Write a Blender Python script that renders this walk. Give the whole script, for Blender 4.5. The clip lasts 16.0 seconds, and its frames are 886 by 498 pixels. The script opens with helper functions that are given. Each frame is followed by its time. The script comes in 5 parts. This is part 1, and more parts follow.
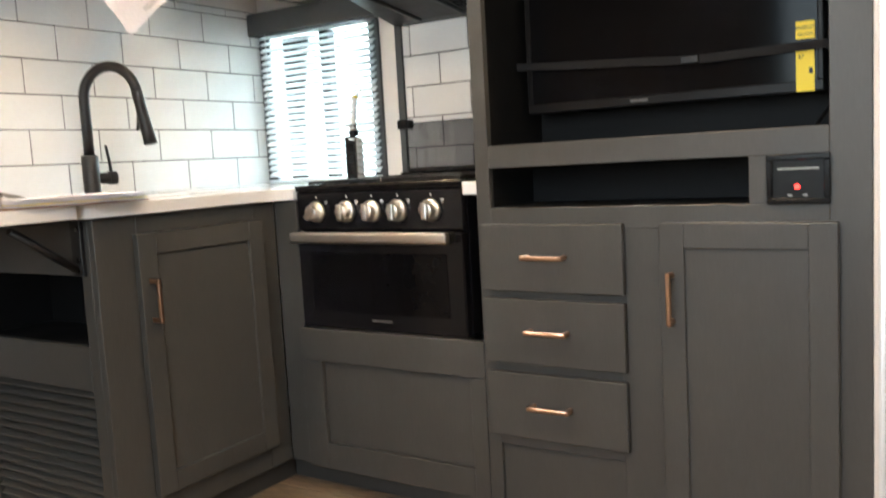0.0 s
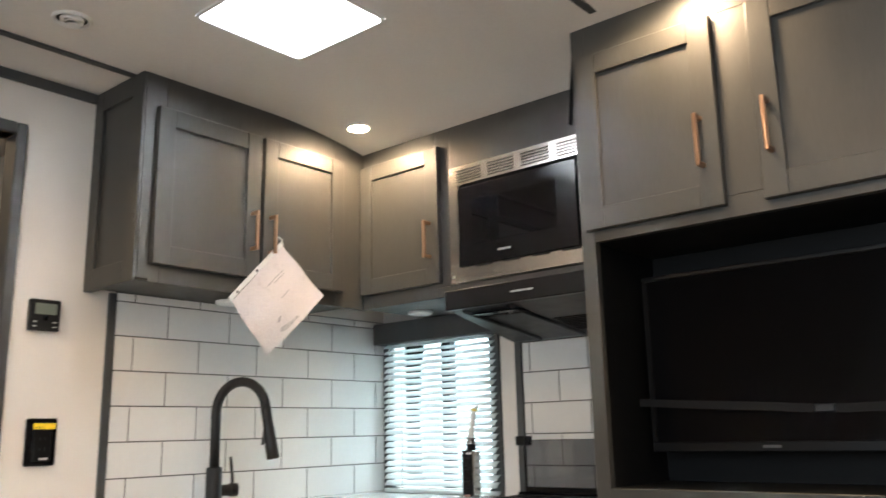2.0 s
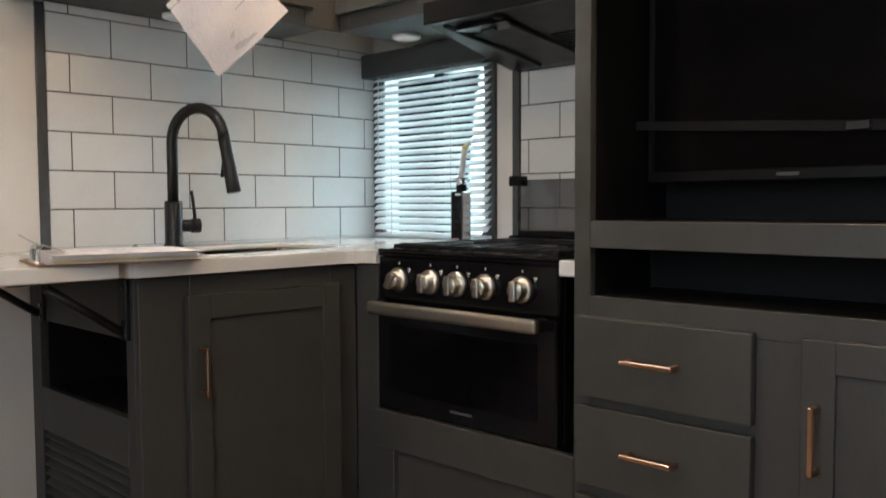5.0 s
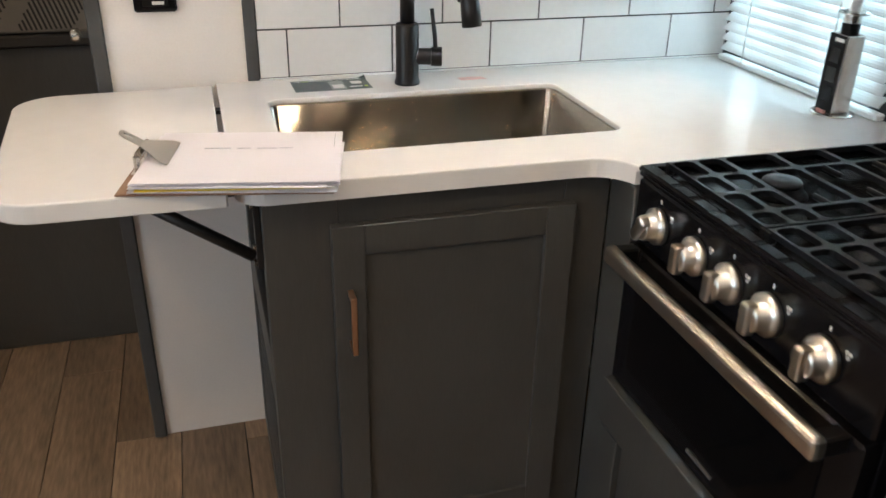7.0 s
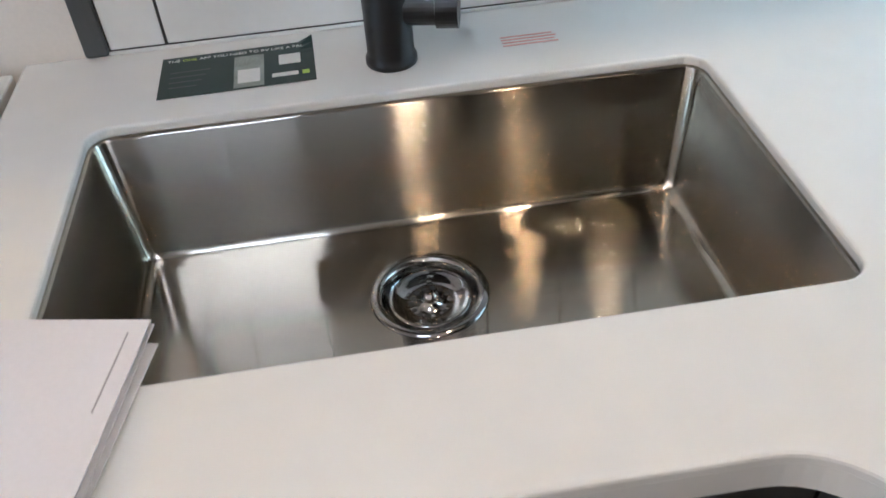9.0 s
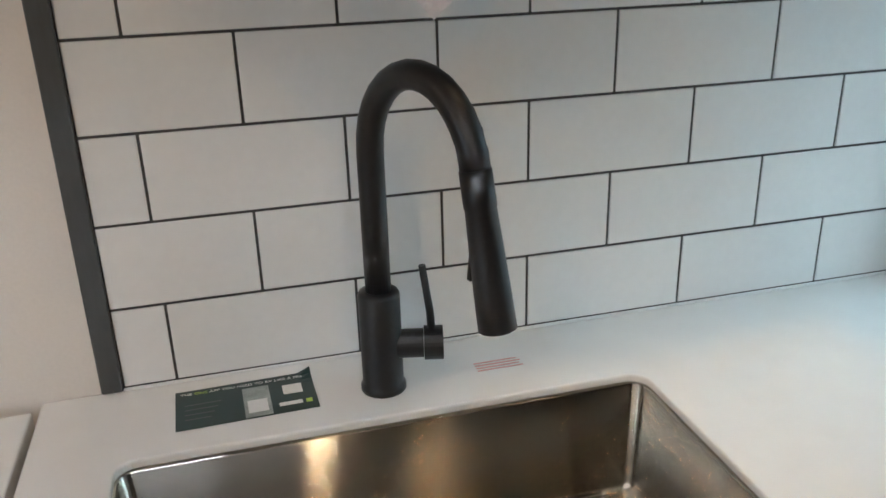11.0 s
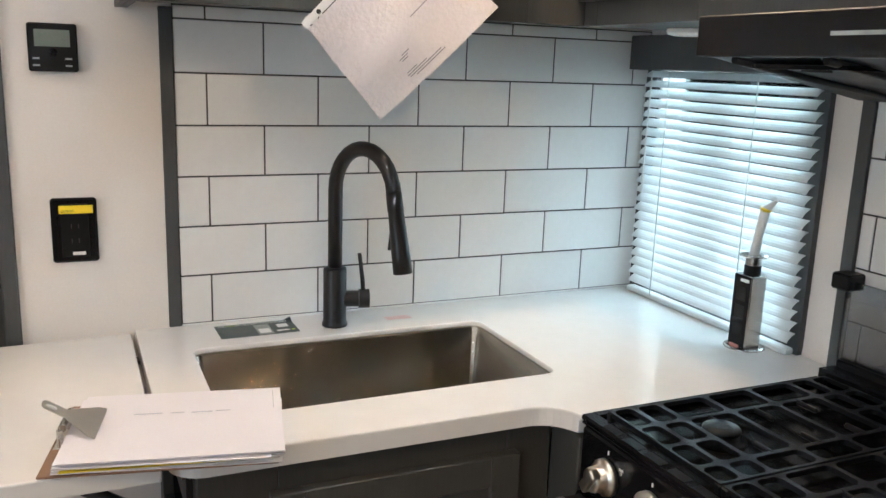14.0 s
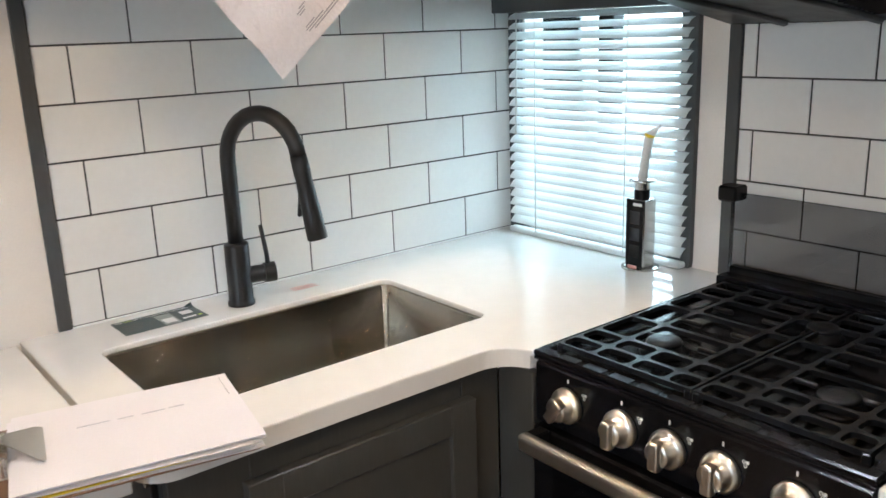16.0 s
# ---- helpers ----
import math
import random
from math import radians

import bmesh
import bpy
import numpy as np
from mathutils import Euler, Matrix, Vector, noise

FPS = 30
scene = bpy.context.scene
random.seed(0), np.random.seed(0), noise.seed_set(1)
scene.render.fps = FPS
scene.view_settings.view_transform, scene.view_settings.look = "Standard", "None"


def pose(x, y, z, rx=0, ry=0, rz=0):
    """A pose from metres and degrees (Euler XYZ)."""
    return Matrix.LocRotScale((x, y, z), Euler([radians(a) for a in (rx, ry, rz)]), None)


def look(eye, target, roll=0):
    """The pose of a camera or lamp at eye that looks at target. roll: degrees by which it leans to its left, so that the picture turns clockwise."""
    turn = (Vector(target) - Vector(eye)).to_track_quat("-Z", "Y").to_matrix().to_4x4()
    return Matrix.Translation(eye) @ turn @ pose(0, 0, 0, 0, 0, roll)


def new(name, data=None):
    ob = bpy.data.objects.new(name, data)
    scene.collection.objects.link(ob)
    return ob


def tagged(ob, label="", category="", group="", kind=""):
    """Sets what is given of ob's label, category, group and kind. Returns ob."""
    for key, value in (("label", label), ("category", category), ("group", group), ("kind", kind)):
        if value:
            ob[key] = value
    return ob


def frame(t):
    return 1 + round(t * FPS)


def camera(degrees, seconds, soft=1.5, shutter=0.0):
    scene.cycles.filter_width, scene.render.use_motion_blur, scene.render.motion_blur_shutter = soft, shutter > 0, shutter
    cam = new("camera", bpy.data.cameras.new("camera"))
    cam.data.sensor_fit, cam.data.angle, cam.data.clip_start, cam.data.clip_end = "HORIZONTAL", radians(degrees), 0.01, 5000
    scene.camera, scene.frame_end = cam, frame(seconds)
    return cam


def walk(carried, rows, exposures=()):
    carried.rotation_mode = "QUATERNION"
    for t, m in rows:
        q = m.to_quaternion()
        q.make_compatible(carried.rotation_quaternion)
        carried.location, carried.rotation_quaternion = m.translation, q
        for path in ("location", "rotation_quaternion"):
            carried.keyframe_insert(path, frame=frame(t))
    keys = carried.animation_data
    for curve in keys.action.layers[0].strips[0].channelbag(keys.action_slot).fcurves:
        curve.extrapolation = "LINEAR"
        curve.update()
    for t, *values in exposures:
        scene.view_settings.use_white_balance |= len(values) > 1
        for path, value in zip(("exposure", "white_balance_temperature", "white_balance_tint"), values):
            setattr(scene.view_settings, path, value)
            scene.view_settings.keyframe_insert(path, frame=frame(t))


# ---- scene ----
cam = camera(55.9, 16.0, soft=1.5, shutter=0.25)
PATH = [
    (0, (-2.287, -2.240, 0.904), (-0.619, -1.156, 0.693), -3.2),
    (0.5, (-2.280, -2.222, 0.967), (-0.690, -1.009, 1.005), -3.1),
    (1, (-2.302, -2.209, 1.021), (-0.812, -0.893, 1.246), -1.6),
    (1.5, (-2.317, -2.202, 1.055), (-0.893, -0.843, 1.412), -0.9),
    (2, (-2.300, -2.241, 1.059), (-0.805, -0.984, 1.488), -1.3),
    (2.5, (-2.279, -2.281, 1.078), (-0.590, -1.299, 1.504), -2.2),
    (3, (-2.280, -2.297, 1.083), (-0.557, -1.380, 1.523), -3.2),
    (3.5, (-2.290, -2.265, 1.077), (-0.618, -1.267, 1.533), -2.0),
    (4, (-2.287, -2.228, 1.066), (-0.703, -1.068, 1.449), -0.7),
    (4.5, (-2.186, -2.216, 1.002), (-0.638, -0.956, 1.125), -1.1),
    (5, (-1.936, -2.170, 0.965), (-0.491, -0.792, 0.855), -0.3),
    (7.3, (-1.134, -1.580, 1.316), (-0.700, 0.147, 0.406), 0.6),
    (7.5, (-1.079, -1.456, 1.308), (-0.672, 0.270, 0.384), 0.3),
    (8, (-0.944, -1.169, 1.310), (-0.580, 0.474, 0.229), -1.2),
    (8.5, (-0.828, -0.977, 1.281), (-0.671, 0.594, 0.053), -2.9),
    (9, (-0.844, -0.846, 1.262), (-0.696, 0.646, -0.062), -4.3),
    (9.5, (-0.883, -0.783, 1.265), (-0.623, 0.789, 0.056), -3.9),
    (10, (-0.883, -0.756, 1.320), (-0.519, 0.945, 0.333), -2.2),
    (10.2, (-0.897, -0.761, 1.331), (-0.492, 0.960, 0.397), -1.7),
    (12.3, (-1.137, -1.310, 1.371), (-0.493, 0.531, 0.929), -2.1),
    (12.5, (-1.194, -1.346, 1.372), (-0.482, 0.477, 0.959), -1.9),
    (13, (-1.281, -1.431, 1.376), (-0.447, 0.342, 0.970), -0.7),
    (13.5, (-1.279, -1.577, 1.376), (-0.439, 0.190, 0.961), 1.7),
    (14, (-1.287, -1.672, 1.379), (-0.479, 0.106, 0.950), 2.0),
    (14.5, (-1.343, -1.709, 1.377), (-0.490, 0.043, 0.924), 1.8),
    (15, (-1.440, -1.714, 1.350), (-0.417, -0.062, 0.877), -0.2),
    (15.5, (-1.524, -1.653, 1.352), (-0.390, -0.085, 0.847), -2.4),
    (16, (-1.461, -1.542, 1.355), (-0.255, -0.030, 0.844), -2.0),
]
walk(cam, [(t, look(eye, target, roll)) for t, eye, target, roll in PATH],
     [(0.0, 1.15, 6250, 10), (0.5, 1.1, 6200, 10), (1.0, 0.75, 6050, 10), (1.5, 0.6, 6000, 10), (2.2, 0.5, 6300, 10), (3.5, 0.55, 6900, 10),
      (4.0, 0.4, 6300, 10), (4.4, 0.3, 6200, 10), (5.0, 0.05, 6050, 10), (7.5, 0.4, 5800, 10), (8.0, 0.0, 5650, 10), (8.5, -0.05, 5550, 10),
      (9.0, -0.05, 5350, 10), (9.5, -0.15, 5400, 10), (10.0, -0.2, 5700, 10), (12.5, -0.05, 5850, 10), (13.5, 0.15, 5800, 10), (14.0, 0.25, 5800, 10),
      (14.5, 0.5, 5850, 10), (16.0, 0.45, 5850, 10)])

# ---- world, sun and large lights ----
world = bpy.data.worlds.new("sky")
scene.world = world
world.use_nodes = True
wn = world.node_tree
sky = wn.nodes.new("ShaderNodeTexSky")
sky.sky_type, sky.sun_disc = "NISHITA", False
sky.sun_elevation, sky.sun_rotation = radians(58), radians(250)
wn.links.new(sky.outputs[0], wn.nodes["Background"].inputs[0])
wn.nodes["Background"].inputs[1].default_value = 0.12

sun = new("sun", bpy.data.lights.new("sun", "SUN"))
sun.data.energy, sun.data.angle, sun.data.color = 3.0, radians(0.5), (1.0, 0.95, 0.88)
sun.matrix_world = look((-9.4, -3.4, 16), (0, 0, 0))


def area_lamp(name, eye, target, sx, sy, watts, color):
    lamp = new(name, bpy.data.lights.new(name, "AREA"))
    lamp.data.shape, lamp.data.size, lamp.data.size_y = "RECTANGLE", sx, sy
    lamp.data.energy, lamp.data.color = watts, color
    lamp.matrix_world = look(eye, target)
    return lamp


area_lamp("sky_in_kitchen_window", (0.16, -0.27, 1.12), (-1.0, -0.27, 1.0), 0.6, 0.55, 8.5, (0.74, 0.95, 1.0))
area_lamp("sky_in_skylight", (-1.12, -0.78, 2.2), (-1.12, -0.78, 1.0), 0.36, 0.36, 48, (0.97, 0.98, 1.0))
area_lamp("sky_in_entry_window", (0.16, -2.62, 1.3), (-1.0, -2.62, 1.2), 0.55, 0.9, 26, (0.85, 0.93, 1.0))
area_lamp("sky_in_lounge_window", (-3.42, -1.95, 1.35), (-1.0, -1.95, 1.1), 1.2, 0.9, 15, (0.90, 0.96, 1.0))


# ---- materials ----
def nodes_of(name):
    m = bpy.data.materials.new(name)
    m.use_nodes = True
    return m, m.node_tree.nodes, m.node_tree.links, m.node_tree.nodes["Principled BSDF"]


def surface(name, color, rough=0.5, metal=0.0, vary=0.12, scale=(6, 6, 6), fine=90.0, bump=0.15, depth=0.001, rough_vary=0.1,
            coat=0.0, per_object=0.0, spec=0.5):
    """A surface with a broad mottling, a fine grain, uneven gloss and a little relief."""
    m, n, l, bsdf = nodes_of(name)
    where = n.new("ShaderNodeTexCoord")
    mapping = n.new("ShaderNodeMapping")
    mapping.inputs["Scale"].default_value = scale
    broad, grain = n.new("ShaderNodeTexNoise"), n.new("ShaderNodeTexNoise")
    broad.inputs["Scale"].default_value, broad.inputs["Detail"].default_value = 1.0, 4
    grain.inputs["Scale"].default_value, grain.inputs["Detail"].default_value = fine / 6.0, 3
    l.new(where.outputs["Object"], mapping.inputs[0])
    l.new(mapping.outputs[0], broad.inputs["Vector"])
    l.new(mapping.outputs[0], grain.inputs["Vector"])
    both = n.new("ShaderNodeMath")
    both.operation = "ADD"
    l.new(broad.outputs["Fac"], both.inputs[0])
    l.new(grain.outputs["Fac"], both.inputs[1])
    span = n.new("ShaderNodeMapRange")
    span.inputs[1].default_value, span.inputs[2].default_value = 0.6, 1.4
    span.inputs[3].default_value, span.inputs[4].default_value = 1 - vary, 1 + vary
    l.new(both.outputs[0], span.inputs[0])
    tone = n.new("ShaderNodeMix")
    tone.data_type, tone.blend_type = "RGBA", "MULTIPLY"
    tone.inputs["Factor"].default_value = 1.0
    tone.inputs["A"].default_value = (*color, 1)
    l.new(span.outputs[0], tone.inputs["B"])
    last = tone.outputs["Result"]
    if per_object:
        info, shift, again = n.new("ShaderNodeObjectInfo"), n.new("ShaderNodeMapRange"), n.new("ShaderNodeMix")
        shift.inputs[3].default_value, shift.inputs[4].default_value = 1 - per_object, 1 + per_object
        again.data_type, again.blend_type = "RGBA", "MULTIPLY"
        again.inputs["Factor"].default_value = 1.0
        l.new(info.outputs["Random"], shift.inputs[0])
        l.new(last, again.inputs["A"])
        l.new(shift.outputs[0], again.inputs["B"])
        last = again.outputs["Result"]
    l.new(last, bsdf.inputs["Base Color"])
    gloss = n.new("ShaderNodeMapRange")
    gloss.inputs[3].default_value, gloss.inputs[4].default_value = max(0.02, rough - rough_vary), min(1, rough + rough_vary)
    l.new(broad.outputs["Fac"], gloss.inputs[0])
    l.new(gloss.outputs[0], bsdf.inputs["Roughness"])
    bsdf.inputs["Metallic"].default_value = metal
    bsdf.inputs["Specular IOR Level"].default_value = spec
    bsdf.inputs["Coat Weight"].default_value = coat
    bsdf.inputs["Coat Roughness"].default_value = 0.08
    if bump:
        b = n.new("ShaderNodeBump")
        b.inputs["Strength"].default_value, b.inputs["Distance"].default_value = bump, depth
        l.new(grain.outputs["Fac"], b.inputs["Height"])
        l.new(b.outputs[0], bsdf.inputs["Normal"])
    return m


def glow(name, color, strength):
    m, n, l, bsdf = nodes_of(name)
    bsdf.inputs["Base Color"].default_value = (*color, 1)
    bsdf.inputs["Emission Color"].default_value = (*color, 1)
    bsdf.inputs["Emission Strength"].default_value = strength
    return m


def glass(name, color, rough=0.02, mix=0.9):
    """A thin pane: mostly clear, tinted, with a gloss on it."""
    m, n, l, bsdf = nodes_of(name)
    clear, gloss, both, fres = n.new("ShaderNodeBsdfTransparent"), n.new("ShaderNodeBsdfGlossy"), n.new("ShaderNodeMixShader"), n.new("ShaderNodeFresnel")
    clear.inputs[0].default_value = (*color, 1)
    gloss.inputs["Roughness"].default_value = rough
    fres.inputs[0].default_value = 1.5
    l.new(fres.outputs[0], both.inputs[0])
    l.new(clear.outputs[0], both.inputs[1])
    l.new(gloss.outputs[0], both.inputs[2])
    l.new(both.outputs[0], n["Material Output"].inputs[0])
    return m


def frosted(name, color):
    m, n, l, bsdf = nodes_of(name)
    thin = n.new("ShaderNodeBsdfTranslucent")
    thin.inputs[0].default_value = (*color, 1)
    l.new(thin.outputs[0], n["Material Output"].inputs[0])
    return m


GREY = surface("grey_painted_woodgrain", (0.053, 0.053, 0.049), 0.46, 0, 0.13, (14, 14, 1.6), 130, 0.3, 0.0008)
GREY_DARK = surface("dark_grey_trim", (0.062, 0.066, 0.068), 0.5, 0, 0.12, (12, 12, 2), 110, 0.2, 0.0006)
# Near-black so that the colour carries the shade inside niches and behind vents
INSIDE = surface("recess_shade_black", (0.007, 0.0075, 0.008), 0.6, 0, 0.15, (8, 8, 8), 80, 0.1, spec=0.2)
WALL = surface("white_wallpaper", (0.78, 0.74, 0.69), 0.7, 0, 0.04, (5, 5, 5), 260, 0.25, 0.0006)
# For the unseen walls: darkened to cut fill light and screen reflections
TAN = surface("tan_fill_dimming_wall", (0.19, 0.165, 0.135), 0.6, 0, 0.12, (9, 9, 2), 120, 0.2, 0.0006)
CEILING = surface("ceiling_vinyl", (0.78, 0.76, 0.72), 0.65, 0, 0.04, (3, 3, 3), 240, 0.2, 0.0006)
TILE = surface("white_glazed_tile", (0.80, 0.80, 0.785), 0.16, 0, 0.025, (9, 9, 9), 60, 0.06, 0.0006, 0.05, per_object=0.025)
GROUT = surface("dark_grout", (0.06, 0.06, 0.058), 0.8, 0, 0.2, (30, 30, 30), 160, 0.3)
QUARTZ = surface("white_quartz", (0.80, 0.79, 0.765), 0.085, 0, 0.035, (22, 22, 22), 900, 0.0, rough_vary=0.04)
BLACK = surface("matt_black_metal", (0.008, 0.008, 0.009), 0.40, 0.0, 0.2, (20, 20, 20), 200, 0.08, 0.0004)
GLOSS_BLACK = surface("black_enamel", (0.006, 0.006, 0.007), 0.17, 0, 0.2, (12, 12, 12), 150, 0.03, 0.0004, 0.05, spec=0.25)
BLACK_PLASTIC = surface("black_plastic", (0.006, 0.006, 0.0065), 0.36, 0, 0.15, (20, 20, 20), 300, 0.12, 0.0004, spec=0.2)
SCREEN = surface("dark_screen", (0.003, 0.003, 0.0035), 0.09, 0, 0.1, (5, 5, 5), 40, 0.0, rough_vary=0.02, spec=0.10)
OVEN_GLASS = surface("smoked_oven_glass", (0.004, 0.004, 0.0045), 0.05, 0, 0.1, (5, 5, 5), 40, 0.0, rough_vary=0.01, spec=0.2)
CHROME = surface("polished_chrome", (0.42, 0.41, 0.40), 0.08, 1.0, 0.06, (30, 30, 30), 160, 0.0, rough_vary=0.03)
IRON = surface("cast_iron", (0.007, 0.0075, 0.009), 0.33, 0.0, 0.25, (25, 25, 25), 300, 0.25, 0.0008, spec=0.32)
STEEL_SINK = surface("brushed_sink_steel", (0.53, 0.485, 0.42), 0.215, 1.0, 0.07, (2, 70, 70), 60, 0.0, 0.0002, 0.02)
BASIN = STEEL_SINK.node_tree
# brushed level round the walls and lengthwise on the floor: sharp along the brushing, drawn out across it
face, level, brush = BASIN.nodes.new("ShaderNodeNewGeometry"), BASIN.nodes.new("ShaderNodeVectorMath"), BASIN.nodes.new("ShaderNodeVectorMath")
level.operation, brush.operation = "CROSS_PRODUCT", "ADD"
level.inputs[1].default_value, brush.inputs[1].default_value = (0, 0, 1), (-0.08, 0.004, 0)
BASIN.links.new(face.outputs["True Normal"], level.inputs[0])
BASIN.links.new(level.outputs[0], brush.inputs[0])
polish = BASIN.nodes.new("ShaderNodeBsdfAnisotropic")
polish.inputs["Anisotropy"].default_value = 0.88
upward, finish = BASIN.nodes.new("ShaderNodeSeparateXYZ"), BASIN.nodes.new("ShaderNodeMapRange")
finish.inputs[3].default_value, finish.inputs[4].default_value = 0.15, 0.098  # the walls are brushed coarser than the floor
BASIN.links.new(face.outputs["True Normal"], upward.inputs[0])
BASIN.links.new(upward.outputs[2], finish.inputs[0])
BASIN.links.new(finish.outputs[0], polish.inputs["Roughness"])
BASIN.links.new(brush.outputs[0], polish.inputs["Tangent"])
BASIN.links.new(BASIN.nodes["Principled BSDF"].inputs["Base Color"].links[0].from_socket, polish.inputs["Color"])
dish, dent = BASIN.nodes.new("ShaderNodeTexNoise"), BASIN.nodes.new("ShaderNodeBump")
place = BASIN.nodes.new("ShaderNodeTexCoord")
dish.inputs["Scale"].default_value, dish.inputs["Detail"].default_value = 4.0, 0.0
dent.inputs["Strength"].default_value, dent.inputs["Distance"].default_value = 0.10, 0.003
BASIN.links.new(place.outputs["Object"], dish.inputs["Vector"])
BASIN.links.new(dish.outputs["Fac"], dent.inputs["Height"])
BASIN.links.new(dent.outputs[0], polish.inputs["Normal"])
BASIN.links.new(polish.outputs[0], BASIN.nodes["Material Output"].inputs[0])
STEEL = surface("brushed_steel", (0.62, 0.60, 0.57), 0.24, 1.0, 0.06, (4, 4, 80), 220, 0.12, 0.0003, 0.06)
NICKEL = surface("satin_nickel", (0.66, 0.63, 0.58), 0.30, 1.0, 0.06, (30, 30, 30), 160, 0.06, 0.0003, 0.05)
COPPER = surface("brushed_copper", (0.50, 0.31, 0.20), 0.32, 1.0, 0.08, (40, 40, 10), 260, 0.1, 0.0003, 0.06)
SLAT = surface("white_blind_slat", (0.78, 0.80, 0.80), 0.45, 0, 0.03, (8, 8, 8), 120, 0.05)
shine, blend = SLAT.node_tree.nodes.new("ShaderNodeBsdfTranslucent"), SLAT.node_tree.nodes.new("ShaderNodeMixShader")
shine.inputs[0].default_value, blend.inputs[0].default_value = (0.78, 0.82, 0.82, 1), 0.20
SLAT.node_tree.links.new(SLAT.node_tree.nodes["Principled BSDF"].outputs[0], blend.inputs[1])
SLAT.node_tree.links.new(shine.outputs[0], blend.inputs[2])
SLAT.node_tree.links.new(blend.outputs[0], SLAT.node_tree.nodes["Material Output"].inputs[0])
CORD = surface("white_cord", (0.75, 0.76, 0.74), 0.8, 0, 0.05, (40, 40, 40), 300, 0.2)
PLASTIC_WHITE = surface("white_plastic", (0.78, 0.78, 0.76), 0.35, 0, 0.03, (12, 12, 12), 160, 0.04)
PEN = surface("faint_grey_writing", (0.50, 0.50, 0.55), 0.7, 0, 0.05, (15, 15, 15), 100, 0.0)
PAPER = surface("white_paper", (0.74, 0.72, 0.745), 0.75, 0, 0.03, (9, 9, 9), 160, 0.2, 0.0008)
SLEEVE = surface("clear_sleeve_over_paper", (0.72, 0.68, 0.69), 0.3, 0, 0.06, (14, 14, 14), 60, 0.5, 0.003)
HARDBOARD = surface("brown_hardboard", (0.20, 0.11, 0.06), 0.5, 0, 0.2, (30, 30, 30), 300, 0.15)
YELLOW = surface("yellow_label", (0.85, 0.65, 0.02), 0.5, 0, 0.03, (15, 15, 15), 120, 0.05)
INK = surface("black_ink", (0.02, 0.02, 0.02), 0.6, 0, 0.05, (15, 15, 15), 100, 0.0)
GREY_INK = surface("grey_ink", (0.35, 0.34, 0.36), 0.7, 0, 0.05, (15, 15, 15), 100, 0.0)
RED_INK = surface("red_ink", (0.70, 0.36, 0.32), 0.6, 0, 0.1, (15, 15, 15), 100, 0.0)
GREEN_CARD = surface("dark_green_card", (0.012, 0.035, 0.033), 0.35, 0, 0.15, (30, 30, 30), 120, 0.05)
LIME = surface("lime_print", (0.45, 0.60, 0.10), 0.5, 0, 0.05, (15, 15, 15), 100, 0.0)
PRINT_WHITE = surface("white_print", (0.78, 0.78, 0.76), 0.5, 0, 0.05, (15, 15, 15), 100, 0.0)
PRINT_GREY = surface("grey_print", (0.30, 0.33, 0.31), 0.5, 0, 0.4, (60, 60, 60), 100, 0.0)
PRINT_DIM = surface("dull_grey_print", (0.10, 0.10, 0.10), 0.5, 0, 0.2, (60, 60, 60), 100, 0.0)
LCD = surface("grey_green_display", (0.17, 0.20, 0.17), 0.2, 0, 0.05, (15, 15, 15), 100, 0.0)
WOOD = surface("oak_plank_floor", (0.225, 0.16, 0.105), 0.42, 0, 0.55, (11, 1.5, 11), 60, 0.25, 0.0008, per_object=0.30)
FABRIC = surface("grey_quilted_fabric", (0.17, 0.165, 0.15), 0.9, 0, 0.15, (20, 20, 20), 500, 0.4, 0.001)
FABRIC_DARK = surface("dark_stripe_fabric", (0.03, 0.03, 0.03), 0.9, 0, 0.15, (20, 20, 20), 500, 0.4, 0.001)
STRAP = surface("black_webbing", (0.006, 0.006, 0.007), 0.7, 0, 0.2, (60, 60, 60), 500, 0.3, 0.0006, spec=0.25)
GROUND = surface("gravel_yard", (0.30, 0.29, 0.27), 0.9, 0, 0.3, (2, 2, 2), 60, 0.5, 0.01)
LED_WARM = glow("warm_led", (1.0, 0.74, 0.46), 130.0)
LED_RED = glow("red_led", (1.0, 0.03, 0.02), 3.0)
CLEAR = glass("clear_pane", (0.93, 0.97, 0.97))
SMOKED = glass("smoked_glass", (0.56, 0.57, 0.58), 0.03)
DIFFUSER = frosted("frosted_acrylic", (0.86, 0.87, 0.88))

# ---- building helpers ----
base_of = {}


def thing(name, at, label, category, group="", kind=""):
    ob = new(name)
    ob.empty_display_size = 0.05
    ob.location = at
    base_of[ob] = Vector(at)
    return tagged(ob, label, category, group, kind)


def part(name, bm, material, parent=None, label=""):
    """One mesh object from a bmesh in world places, under a thing or a part, or alone."""
    mesh = bpy.data.meshes.new(name)
    base = base_of[parent] if parent else Vector((0, 0, 0))
    if parent:
        bmesh.ops.translate(bm, verts=bm.verts, vec=-base)
    bm.normal_update()
    bm.to_mesh(mesh)
    bm.free()
    mesh.materials.append(material)
    ob = new(name, mesh)
    ob.parent = parent
    base_of[ob] = base
    if label:
        tagged(ob, label)
    return ob


def solid(name, bm, material, label, category="", kind=""):
    return tagged(part(name, bm, material), label, category, "", kind)


